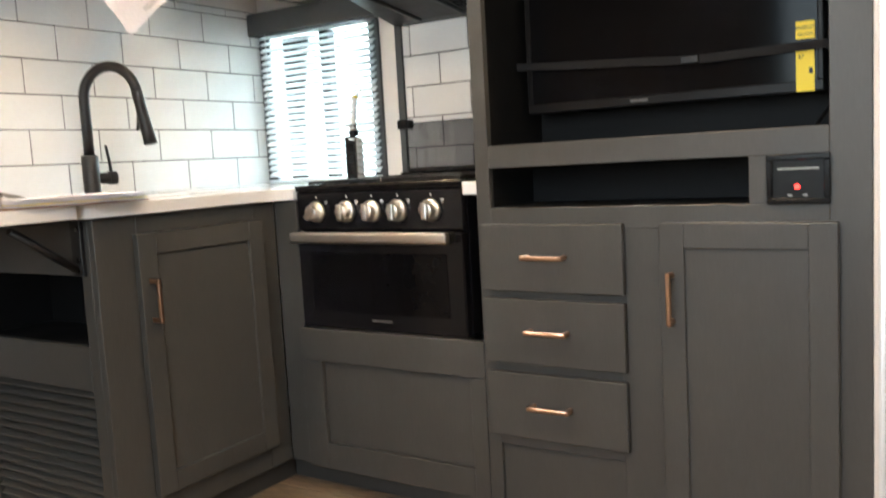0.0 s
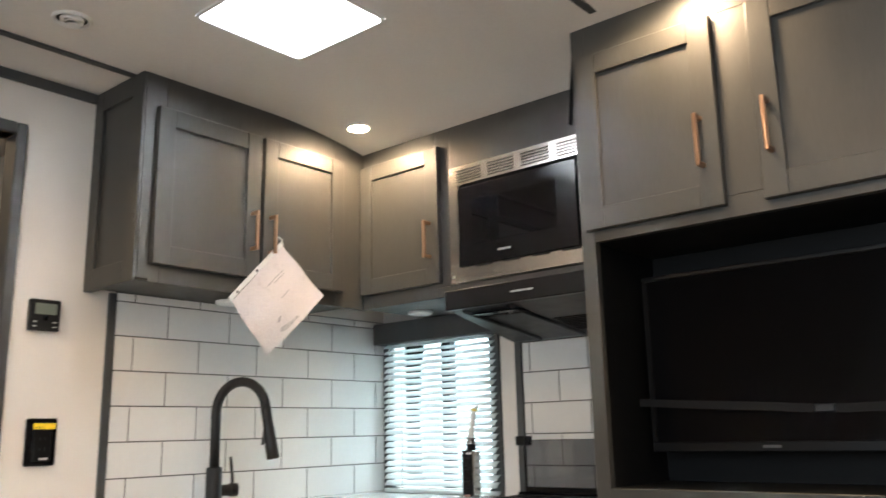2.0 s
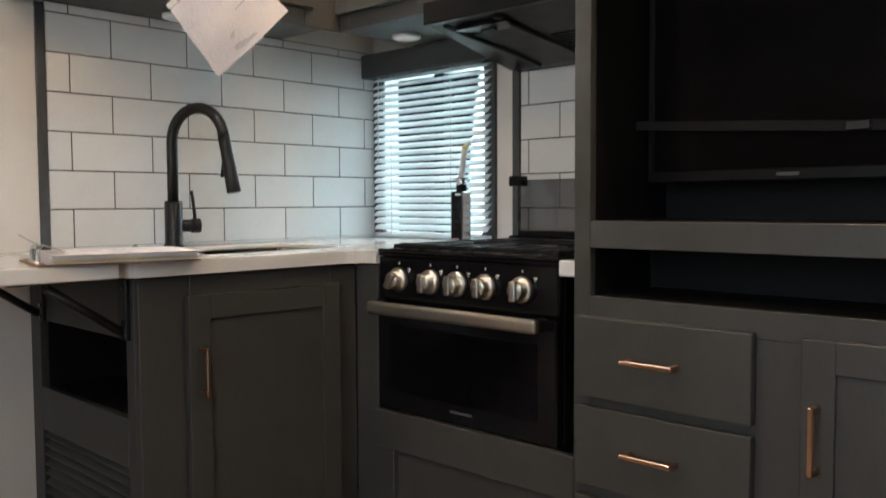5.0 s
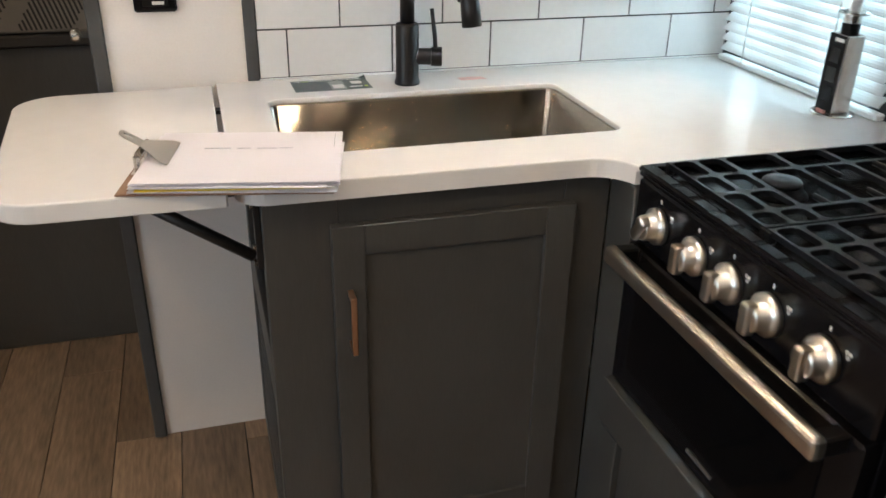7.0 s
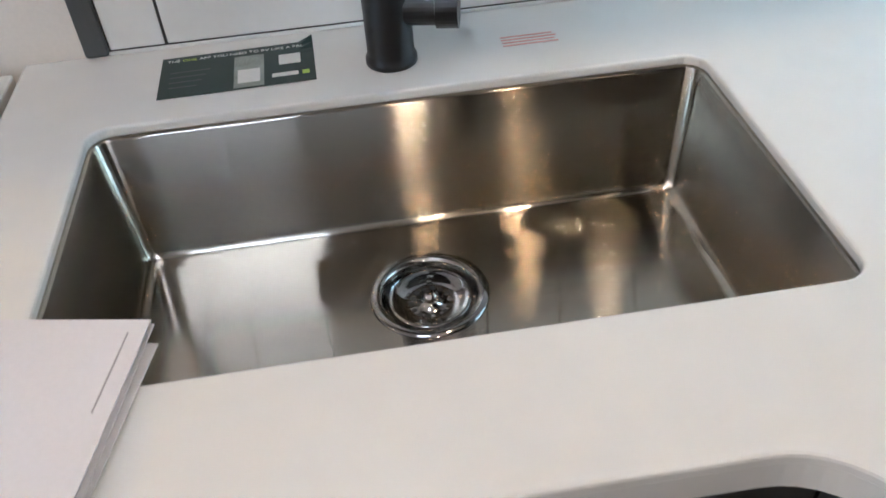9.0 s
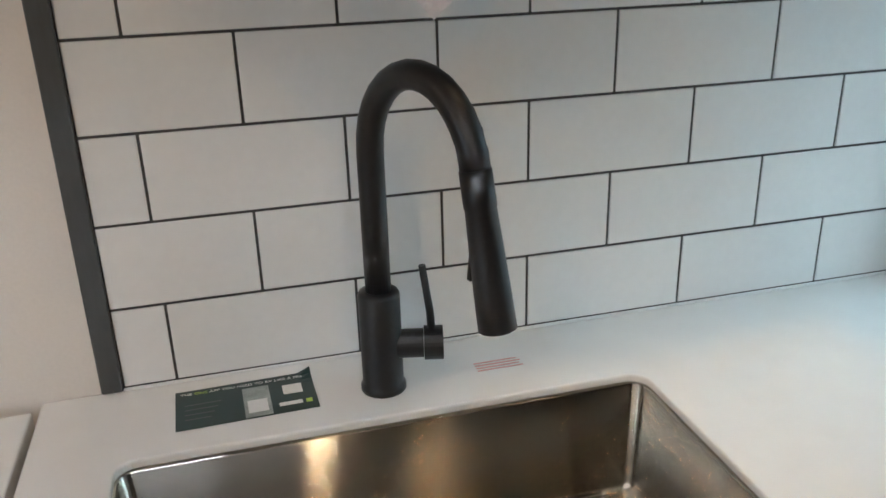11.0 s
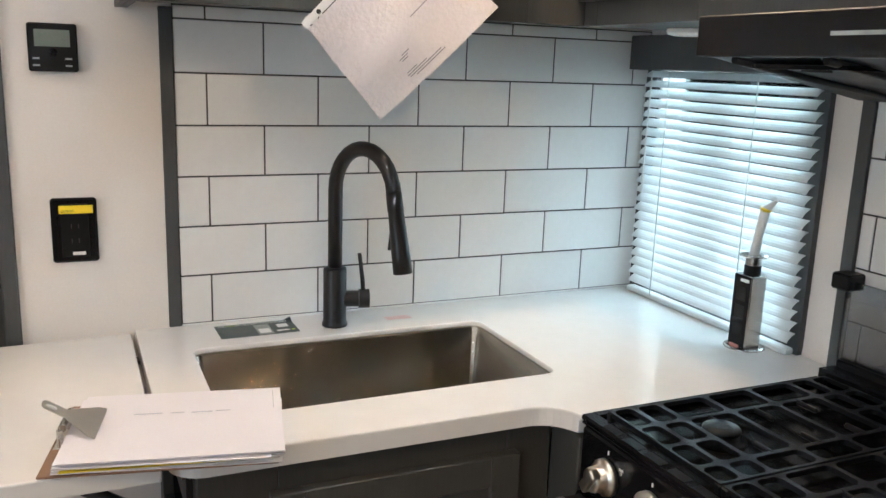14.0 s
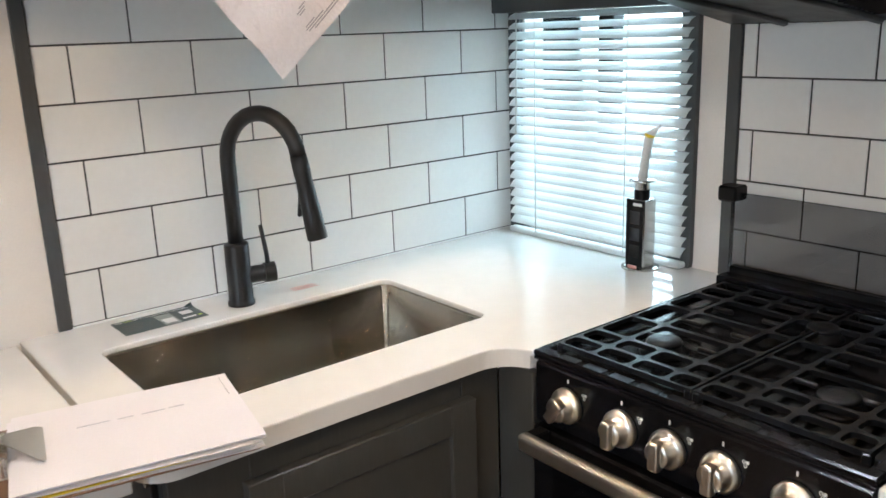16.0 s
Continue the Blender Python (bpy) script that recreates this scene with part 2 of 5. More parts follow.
def box(bm, x0, x1, y0, y1, z0, z1, r=0.0, seg=1):
    """A box, with its edges rounded by r."""
    tmp = bmesh.new()
    bmesh.ops.create_cube(tmp, size=1)
    lo, hi = (min(x0, x1), min(y0, y1), min(z0, z1)), (max(x0, x1), max(y0, y1), max(z0, z1))
    for v in tmp.verts:
        v.co = [lo[i] + (v.co[i] + 0.5) * (hi[i] - lo[i]) for i in range(3)]
    if r:
        r = min(r, 0.45 * min(hi[i] - lo[i] for i in range(3)))
        bmesh.ops.bevel(tmp, geom=tmp.edges[:], offset=r, segments=seg, profile=0.5, affect="EDGES")
    mesh = bpy.data.meshes.new("tmp")
    tmp.to_mesh(mesh)
    tmp.free()
    bm.from_mesh(mesh)
    bpy.data.meshes.remove(mesh)
    return bm


def boxes(*rows, r=0.0):
    bm = bmesh.new()
    for row in rows:
        box(bm, *row, r=r)
    return bm


def rod(bm, a, b, r0, r1=None, sides=20, cap=True):
    """A round bar from a to b."""
    a, b = Vector(a), Vector(b)
    turn = (b - a).to_track_quat("Z", "Y").to_matrix().to_4x4()
    bmesh.ops.create_cone(bm, cap_ends=cap, segments=sides, radius1=r0, radius2=r0 if r1 is None else r1, depth=(b - a).length,
                          matrix=Matrix.Translation((a + b) / 2) @ turn)
    return bm


def tube(bm, points, r, sides=16):
    """A round tube along points; r is one radius or one for each point."""
    points = [Vector(p) for p in points]
    radii = r if isinstance(r, (list, tuple)) else [r] * len(points)
    rings, up = [], Vector((0.13, 0.37, 0.92)).normalized()
    for i, p in enumerate(points):
        along = (points[min(i + 1, len(points) - 1)] - points[max(i - 1, 0)]).normalized()
        side = along.cross(up).normalized()
        over = side.cross(along)
        rings.append([bm.verts.new(p + radii[i] * (math.cos(a) * side + math.sin(a) * over))
                      for a in (2 * math.pi * k / sides for k in range(sides))])
    for one, two in zip(rings, rings[1:]):
        for k in range(sides):
            bm.faces.new((one[k], one[(k + 1) % sides], two[(k + 1) % sides], two[k])).smooth = True
    bm.faces.new(rings[0][::-1])
    bm.faces.new(rings[-1])
    return bm


def lathe(bm, centre, axis, profile, sides=28, foot=True):
    """A turned shape: profile of (distance along axis, radius)."""
    turn = Vector(axis).to_track_quat("Z", "Y").to_matrix()
    rings = []
    for d, r in profile:
        rings.append([bm.verts.new(Vector(centre) + turn @ Vector((r * math.cos(a), r * math.sin(a), d)))
                      for a in (2 * math.pi * k / sides for k in range(sides))])
    for one, two in zip(rings, rings[1:]):
        for k in range(sides):
            bm.faces.new((one[k], one[(k + 1) % sides], two[(k + 1) % sides], two[k])).smooth = True
    if foot:
        bm.faces.new(rings[0][::-1])
    bm.faces.new(rings[-1])
    return bm


def outline(bm, points, z0, z1):
    """A slab with an outline in plan."""
    low, high = [bm.verts.new((x, y, z0)) for x, y in points], [bm.verts.new((x, y, z1)) for x, y in points]
    n = len(points)
    bm.faces.new(low[::-1])
    bm.faces.new(high)
    for k in range(n):
        bm.faces.new((low[k], low[(k + 1) % n], high[(k + 1) % n], high[k]))
    return bm


def arc(cx, cy, r, a0, a1, n=8):
    return [(cx + r * math.cos(radians(a0 + (a1 - a0) * k / n)), cy + r * math.sin(radians(a0 + (a1 - a0) * k / n))) for k in range(n + 1)]


def rounded(u0, u1, v0, v1, r, n=6):
    return arc(u1 - r, v1 - r, r, 0, 90, n) + arc(u0 + r, v1 - r, r, 90, 180, n) + arc(u0 + r, v0 + r, r, 180, 270, n) + arc(u1 - r, v0 + r, r, 270, 360, n)


def ring(bm, outer, inner, place):
    """A flat frame between two outlines with as many points, thick between place(u, v, 0) and place(u, v, 1)."""
    rows = [[bm.verts.new(place(u, v, d)) for u, v in line] for d in (0, 1) for line in (outer, inner)]
    n = len(outer)
    for k in range(n):
        j = (k + 1) % n
        for a, b in ((0, 1), (3, 2), (2, 0), (1, 3)):
            bm.faces.new((rows[a][k], rows[a][j], rows[b][j], rows[b][k]))
    bmesh.ops.recalc_face_normals(bm, faces=bm.faces)
    return bm


def facing(side, plane):
    """How a front maps to the world: u along it, d out of it, z up."""
    if side == "x":
        return lambda u0, u1, d0, d1, z0, z1: (plane - d1, plane - d0, u0, u1, z0, z1)
    if side == "-y":
        return lambda u0, u1, d0, d1, z0, z1: (u0, u1, plane - d1, plane - d0, z0, z1)
    return lambda u0, u1, d0, d1, z0, z1: (plane - d1, plane - d0, u0, u1, z0, z1)


def pull(parent, side, plane, u, z, length, upright, label="brushed copper bar pull"):
    """A bar pull with two posts."""
    at, bm, h = facing(side, plane), bmesh.new(), length / 2
    if upright:
        box(bm, *at(u - 0.0045, u + 0.0045, 0.024, 0.033, z - h, z + h), r=0.0015)
        for s in (-1, 1):
            box(bm, *at(u - 0.0045, u + 0.0045, 0.0, 0.03, z + s * (h - 0.006) - 0.005, z + s * (h - 0.006) + 0.005), r=0.0012)
    else:
        box(bm, *at(u - h, u + h, 0.024, 0.033, z - 0.0045, z + 0.0045), r=0.0015)
        for s in (-1, 1):
            box(bm, *at(u + s * (h - 0.006) - 0.005, u + s * (h - 0.006) + 0.005, 0.0, 0.03, z - 0.0045, z + 0.0045), r=0.0012)
    return part("handle", bm, COPPER, parent, label)


def shaker(parent, side, plane, u0, u1, z0, z1, rail=0.052, thick=0.019, name="door"):
    """A shaker front: stiles, rails and a recessed panel with a small bead."""
    at, bm = facing(side, plane), bmesh.new()
    u0, u1 = min(u0, u1), max(u0, u1)
    box(bm, *at(u0, u0 + rail, 0, thick, z0, z1), r=0.0022, seg=2)
    box(bm, *at(u1 - rail, u1, 0, thick, z0, z1), r=0.0022, seg=2)
    for a, b in ((z0, z0 + rail), (z1 - rail, z1)):
        box(bm, *at(u0 + rail - 0.001, u1 - rail + 0.001, 0, thick - 0.0004, a, b), r=0.0018)
    box(bm, *at(u0 + rail - 0.004, u1 - rail + 0.004, 0.002, thick - 0.008, z0 + rail - 0.004, z1 - rail + 0.004))
    return part(name, bm, GREY, parent)


def slab(parent, side, plane, u0, u1, z0, z1, thick=0.019, name="drawer_front"):
    at, bm = facing(side, plane), bmesh.new()
    box(bm, *at(u0, u1, 0, thick, z0, z1), r=0.003, seg=2)
    return part(name, bm, GREY, parent)


def lettering(name, body, size, m, material, parent, extrude=0.0003, bold=0.0):
    """Words as a thin mesh at the pose m, its reading direction along the pose's x."""
    curve = bpy.data.curves.new("words", "FONT")
    curve.body, curve.size, curve.extrude, curve.align_x, curve.offset = body, size, extrude, "CENTER", bold
    tmp = bpy.data.objects.new("words", curve)
    scene.collection.objects.link(tmp)
    mesh = bpy.data.meshes.new_from_object(tmp.evaluated_get(bpy.context.evaluated_depsgraph_get()))
    bpy.data.objects.remove(tmp)
    bm = bmesh.new()
    bm.from_mesh(mesh)
    bmesh.ops.transform(bm, matrix=m, verts=bm.verts)
    return part(name, bm, material, parent)


TO_X = pose(0, 0, 0, 90, 0, -90)  # words that are read by one who looks along +x
# ---- the room ----
H_CEIL = 2.045
JOINT0, TILE_W, TILE_H, ROW1 = -1.0368, 0.2195, 0.0989, 0.9536
COUNTER = 0.851

floor_slab = solid("floor", boxes((-3.4, 0.1, -4.4, 2.0, -0.06, -0.012)), GROUT, "wood-look plank floor running through the trailer", "", "structure")
base_of[floor_slab] = Vector((0, 0, 0))
solid("wall_north", boxes((-1.402, 0.0, 0.0, 0.05, 0, H_CEIL), (-3.4, -2.06, 0.0, 0.05, 0, H_CEIL), (-2.06, -1.402, 0.0, 0.05, 1.868, H_CEIL)),
      WALL, "off-white papered wall with a doorway", "", "structure")
# outer wall with the kitchen window and the entry window
solid("wall_east", boxes((0, 0.1, -0.505, 0.05, -0.06, 0.868), (0, 0.1, -0.505, 0.05, 1.385, H_CEIL), (0, 0.1, -0.055, 0.05, 0.868, 1.385),
                         (0, 0.1, -2.24, -0.505, -0.06, H_CEIL), (0, 0.1, -3.0, -2.24, -0.06, 0.75), (0, 0.1, -3.0, -2.24, 1.74, H_CEIL),
                         (0, 0.1, -4.4, -3.0, -0.06, H_CEIL), (0, 0.1, 0.05, 2.0, -0.06, H_CEIL)),
      WALL, "off-white outer wall with two windows", "", "structure")
solid("wall_west", boxes((-3.4, -3.3, -4.4, 2.0, -0.06, 0.75), (-3.4, -3.3, -4.4, 2.0, 1.9, H_CEIL), (-3.4, -3.3, -1.30, 2.0, 0.75, 1.9),
                         (-3.4, -3.3, -4.4, -2.60, 0.75, 1.9)), TAN, "unseen outer wall with a wide window, dark tan to dim reflections", "", "structure")
solid("wall_south", boxes((-3.4, 0.1, -4.5, -4.4, -0.06, H_CEIL)), TAN, "plain unseen end wall, dark tan to cut fill light", "", "structure")
solid("wall_far_north", boxes((-3.4, 0.1, 2.0, 2.1, -0.06, H_CEIL)), WALL, "plain off-white end wall of the bunk room", "", "structure")
SKY = (-1.275, -0.955, -0.945, -0.622)
solid("ceiling", boxes((-3.4, SKY[0], -4.5, 2.1, H_CEIL, 2.12), (SKY[1], 0.1, -4.5, 2.1, H_CEIL, 2.12),
                       (SKY[0], SKY[1], -4.5, SKY[2], H_CEIL, 2.12), (SKY[0], SKY[1], SKY[3], 2.1, H_CEIL, 2.12)),
      CEILING, "off-white ceiling with dark seam strips and a square skylight", "", "structure")
slope = bmesh.new()
curve_pts = [(-0.8 + 0.0500 * k, H_CEIL - 0.0005 - 0.145 * (k / 16) ** 2) for k in range(17)]
curve_pts[-1] = (-0.0005, curve_pts[-1][1])
rails = [[slope.verts.new((x, y, z)) for x, z in curve_pts] for y in (-4.4, -0.0005)]
for k in range(16):
    slope.faces.new((rails[0][k], rails[0][k + 1], rails[1][k + 1], rails[1][k])).smooth = True
bmesh.ops.reverse_faces(slope, faces=[f for f in slope.faces if f.normal.z > 0])
solid("ceiling_slope", slope, CEILING, "off-white ceiling falling towards the outer wall", "", "structure")
solid("ceiling_seam_strip", boxes((-3.3, -0.603, -1.352, -1.328, H_CEIL - 0.006, H_CEIL - 0.0005), r=0.002), GREY_DARK, "thin dark grey strip over a ceiling seam", "", "structure")
solid("ceiling_edge_strip", boxes((-3.3, -1.19, -0.222, -0.198, H_CEIL - 0.006, H_CEIL - 0.0005), r=0.002), GREY_DARK, "thin dark grey strip over a ceiling seam", "", "structure")
solid("trim_cornice", boxes((-3.3, -1.188, -0.012, -0.0005, H_CEIL - 0.03, H_CEIL - 0.001), r=0.002), GREY_DARK, "dark grey cornice strip along the wall", "", "structure")
solid("trim_cornice", boxes((-0.012, -0.0005, -4.4, -2.12, 1.883, 1.905), r=0.002), GREY_DARK, "dark grey cornice strip along the outer wall", "", "structure")
solid("trim_tile_edge", boxes((-1.121, -1.097, -0.008, -0.0005, COUNTER + 0.001, 1.468), r=0.0015), GREY_DARK, "dark grey upright strip at the tile edge", "", "structure")
solid("trim_tile_edge", boxes((-0.010, -0.0005, -0.642, -0.616, COUNTER + 0.001, 1.36), r=0.0015), GREY_DARK, "dark grey upright strip beside the range", "", "structure")
# doorway frame
solid("door_frame", boxes((-1.411, -1.383, -0.012, 0.062, 0, 1.90), (-2.09, -2.06, -0.012, 0.062, 0, 1.90), (-2.06, -1.411, -0.012, 0.062, 1.868, 1.90), r=0.003),
      GREY_DARK, "dark grey frame round the open bunk room doorway", "", "structure")
# ---- kitchen: base cabinet, counter and sink ----
def sink_cabinet():
    c = thing("sink_cabinet", (-0.9, -0.3, 0), "dark grey sink base cabinet with one door and a louvred side", "cabinet")
    front, left = -0.572, -1.150
    bm = bmesh.new()
    # face frame round the door, toe kick, side with a niche above and louvres below
    for row in ((-1.150, -1.036, front, front + 0.02, 0.07, 0.815), (-0.66, -0.578, front, front + 0.02, 0.07, 0.815),
                (-1.036, -0.66, front, front + 0.02, 0.755, 0.815), (-1.036, -0.66, front, front + 0.02, 0.07, 0.15),
                (-1.12, -0.52, front + 0.04, front + 0.05, 0.0, 0.08), (-1.15, -0.58, front + 0.02, front + 0.09, 0.07, 0.08)):
        part("toe_kick" if row[5] < 0.1 else "stile" if row[5] - row[4] > 0.5 else "rail", boxes(row, r=0.0015), GREY, c)
    for row in ((left, left + 0.02, -0.552, -0.515, 0.0, 0.815), (left, left + 0.02, -0.06, -0.002, 0.0, 0.815),
                (left, left + 0.02, -0.515, -0.06, 0.687, 0.815), (left, left + 0.02, -0.515, -0.06, 0.415, 0.521),
                (left, left + 0.02, -0.515, -0.06, 0.0, 0.06)):
        part("side_stile" if row[5] - row[4] > 0.5 else "side_rail", boxes(row, r=0.0015), GREY, c)
    # Side niche panels coloured near-black, with the shade put into the colour
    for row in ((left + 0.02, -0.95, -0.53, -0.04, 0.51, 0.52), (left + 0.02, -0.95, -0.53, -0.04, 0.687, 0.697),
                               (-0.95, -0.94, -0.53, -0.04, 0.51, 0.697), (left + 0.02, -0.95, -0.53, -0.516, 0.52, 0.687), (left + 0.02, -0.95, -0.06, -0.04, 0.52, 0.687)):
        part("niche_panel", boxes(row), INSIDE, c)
    z = 0.075
    while z < 0.405:
        bm = bmesh.new()
        box(bm, -0.010, 0.010, -0.228, 0.228, -0.0025, 0.0025, r=0.001)
        bmesh.ops.transform(bm, verts=bm.verts, matrix=pose(left + 0.011, -0.288, z, 0, -38, 0))
        part("louvre_slat", bm, GREY, c)
        z += 0.0235
    # Near-black sheet painted as the shade behind the louvres
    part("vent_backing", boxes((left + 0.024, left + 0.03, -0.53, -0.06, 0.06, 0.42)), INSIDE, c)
    d = shaker(c, "-y", front - 0.001, -1.050, -0.645, 0.135, 0.772)
    pull(d, "-y", front - 0.020, -1.024, 0.612, 0.105, True)
    return c


def counter():
    top = thing("countertop", (-0.6, -0.3, COUNTER), "white quartz worktop with a cut-out for the sink", "countertop")
    bm = bmesh.new()
    front = [(-0.001, -0.001), (-1.186, -0.001)]
    left = arc(-1.186 + 0.05, -0.594 + 0.05, 0.05, 180, 270, 8)
    curve = arc(-0.642, -0.667, 0.07, 90, 18, 8)
    edge = front + left + curve + [(-0.574, -0.650), (-0.001, -0.650)]
    hole = rounded(*SINK, 0.022, 5)
    # the top between the outline and the cut-out
    vs_o = [bm.verts.new((x, y, COUNTER)) for x, y in edge]
    vs_h = [bm.verts.new((x, y, COUNTER)) for x, y in hole]
    eo = [bm.edges.new((vs_o[k], vs_o[(k + 1) % len(vs_o)])) for k in range(len(vs_o))]
    eh = [bm.edges.new((vs_h[k], vs_h[(k + 1) % len(vs_h)])) for k in range(len(vs_h))]
    bmesh.ops.triangle_fill(bm, edges=eo + eh, use_beauty=True, use_dissolve=False)
    out = bmesh.ops.extrude_face_region(bm, geom=bm.faces[:])
    bmesh.ops.translate(bm, verts=[v for v in out["geom"] if isinstance(v, bmesh.types.BMVert)], vec=(0, 0, -0.011))
    bmesh.ops.recalc_face_normals(bm, faces=bm.faces)
    sharp = [e for e in bm.edges if len(e.link_faces) == 2 and e.calc_face_angle(0) > 0.9]
    bmesh.ops.bevel(bm, geom=sharp, offset=0.0028, segments=2, profile=0.5, affect="EDGES")
    part("slab", bm, QUARTZ, top)
    # built-up edge under the rim
    bm = bmesh.new()
    rim = [(-1.186, -0.01)] + left + curve
    inner = [(-1.166, -0.01)] + arc(-1.136, -0.547, 0.03, 180, 270, 8) + arc(-0.642, -0.667, 0.09, 90, 12, 8)
    out = [[bm.verts.new((x, y, z)) for x, y in line] for line in (rim, inner) for z in (COUNTER - 0.0085, COUNTER - 0.032)]
    for k in range(len(rim) - 1):
        for a, b in ((0, 1), (1, 3), (3, 2), (2, 0)):
            bm.faces.new((out[a][k], out[a][k + 1], out[b][k + 1], out[b][k]))
    for k in (0, len(rim) - 1):
        bm.faces.new((out[0][k], out[1][k], out[3][k], out[2][k]))
    bmesh.ops.recalc_face_normals(bm, faces=bm.faces)
    part("edge", bm, QUARTZ, top)
    # filler strip between range and tall cabinet
    part("filler", boxes((-0.585, -0.03, -1.243, -1.196, COUNTER - 0.032, COUNTER), r=0.003), QUARTZ, top)
    return top


SINK = (-1.096, -0.509, -0.472, -0.150)


def sink():
    s = thing("sink", (-0.8, -0.32, 0.70), "brushed stainless undermount sink, empty, with a basket drain", "sink")
    bm = bmesh.new()
    x0, x1, y0, y1 = SINK
    g = 0.006
    levels = [(COUNTER - 0.0115, -0.016, 0.034), (COUNTER - 0.0118, 0.004, 0.018), (COUNTER - 0.0125, 0.0065, 0.016), (COUNTER - 0.014, 0.008, 0.015), (0.716, 0.018, 0.010), (0.708, 0.0192, 0.010),
              (0.7035, 0.0215, 0.010), (0.7012, 0.0255, 0.010), (0.7005, 0.031, 0.010)]
    rings = []
    for z, inset, r in levels:
        rings.append([bm.verts.new((x, y, z)) for x, y in rounded(x0 - g + inset, x1 + g - inset, y0 - g + inset, y1 + g - inset, max(r, 0.008), 6)])
    n = len(rings[0])
    for one, two in zip(rings, rings[1:]):
        for k in range(n):
            bm.faces.new((one[k], two[k], two[(k + 1) % n], one[(k + 1) % n])).smooth = True
    # floor of the basin, sloping to the drain
    cx, cy = -0.803, -0.272
    hole = [bm.verts.new((cx + 0.055 * math.cos(2 * math.pi * k / n + 0.8), cy + 0.055 * math.sin(2 * math.pi * k / n + 0.8), 0.698)) for k in range(n)]
    last = rings[-1]
    near = min(range(n), key=lambda k: (hole[k].co - last[0].co).length)
    hole = hole[near:] + hole[:near]
    for k in range(n):
        bm.faces.new((last[k], hole[k], hole[(k + 1) % n], last[(k + 1) % n]))
    bmesh.ops.recalc_face_normals(bm, faces=bm.faces)
    bowl = part("basin", bm, STEEL_SINK, s)
    drain = part("drain", lathe(bmesh.new(), (cx, cy, 0.690), (0, 0, 1), [(0.0085, 0.058), (0.0100, 0.0565), (0.0108, 0.052), (0.0098, 0.048), (0.006, 0.046), (-0.010, 0.043), (-0.012, 0.02)], 40, False), CHROME, s, "polished drain ring")
    bm = bmesh.new()
    lathe(bm, (cx, cy, 0.684), (0, 0, 1), [(0.001, 0.040), (0.009, 0.041), (0.010, 0.037), (0.004, 0.030), (0.002, 0.012), (0.012, 0.008), (0.016, 0.004)], 30, False)
    part("strainer_basket", bm, CHROME, drain)
    for k in range(14):
        a = 2 * math.pi * k / 14
        part("strainer_hole", rod(bmesh.new(), (cx + 0.019 * math.cos(a), cy + 0.019 * math.sin(a), 0.6853), (cx + 0.019 * math.cos(a), cy + 0.019 * math.sin(a), 0.6873), 0.0028, sides=10), INK, drain)
    return s


def faucet():
    f = thing("faucet", (-0.81, -0.105, COUNTER), "matt black pull-down kitchen faucet with a tall arched spout", "faucet")
    x, y = -0.806, -0.089
    part("base", lathe(bmesh.new(), (x, y, COUNTER), (0, 0, 1), [(0.0005, 0.026), (0.006, 0.026), (0.009, 0.0245), (0.012, 0.0235), (0.118, 0.0235), (0.122, 0.022), (0.124, 0.0155)], 36), BLACK, f)
    way = Vector((0.42, -0.907, 0)).normalized()
    points = [Vector((x, y, COUNTER + 0.12)), Vector((x, y, 1.06)), Vector((x, y, 1.13))]
    r = 0.081
    c = Vector((x, y, 1.132)) + r * way
    for k in range(1, 16):
        a = radians(180 - 174 * k / 15)
        points.append(c + r * math.cos(a) * way + r * math.sin(a) * Vector((0, 0, 1.08)))
    part("spout", tube(bmesh.new(), points, 0.0145, 22), BLACK, f)
    end = points[-1]
    down = (points[-1] - points[-2]).normalized()
    tip = end + 0.175 * down + Vector((0, 0, 0))
    head = bmesh.new()
    steps = [end - 0.004 * down, end + 0.03 * down, end + 0.032 * down, end + 0.075 * down, end + 0.115 * down, end + 0.147 * down, end + 0.1485 * down]
    tube(head, steps, [0.0152, 0.0156, 0.0148, 0.0165, 0.0178, 0.0185, 0.016], 24)
    h = part("spray_head", head, BLACK, f)
    side = end + 0.080 * down - 0.0185 * way
    bm = bmesh.new()
    box(bm, -0.004, 0.004, -0.006, 0.006, -0.028, 0.028, r=0.003)
    bmesh.ops.transform(bm, verts=bm.verts, matrix=Matrix.Translation(side) @ pose(0, 0, 0, 0, 8, math.degrees(math.atan2(way.y, way.x))))
    part("spray_button", bm, BLACK, h)
    out = Vector((0.97, -0.24, 0)).normalized()
    a = Vector((x, y, 0.907))
    part("valve", rod(bmesh.new(), a + 0.018 * out, a + 0.048 * out, 0.0165, sides=28), BLACK, f)
    v = part("valve_cap", rod(bmesh.new(), a + 0.0485 * out, a + 0.070 * out, 0.0195, sides=28), BLACK, f)
    part("lever", tube(bmesh.new(), [a + 0.058 * out, a + 0.056 * out + Vector((0, 0, 0.04)), a + 0.049 * out + Vector((0, 0, 0.095))], [0.005, 0.0045, 0.004], 12), BLACK, v)
    return f


sink_cabinet()
counter()
sink()
faucet()


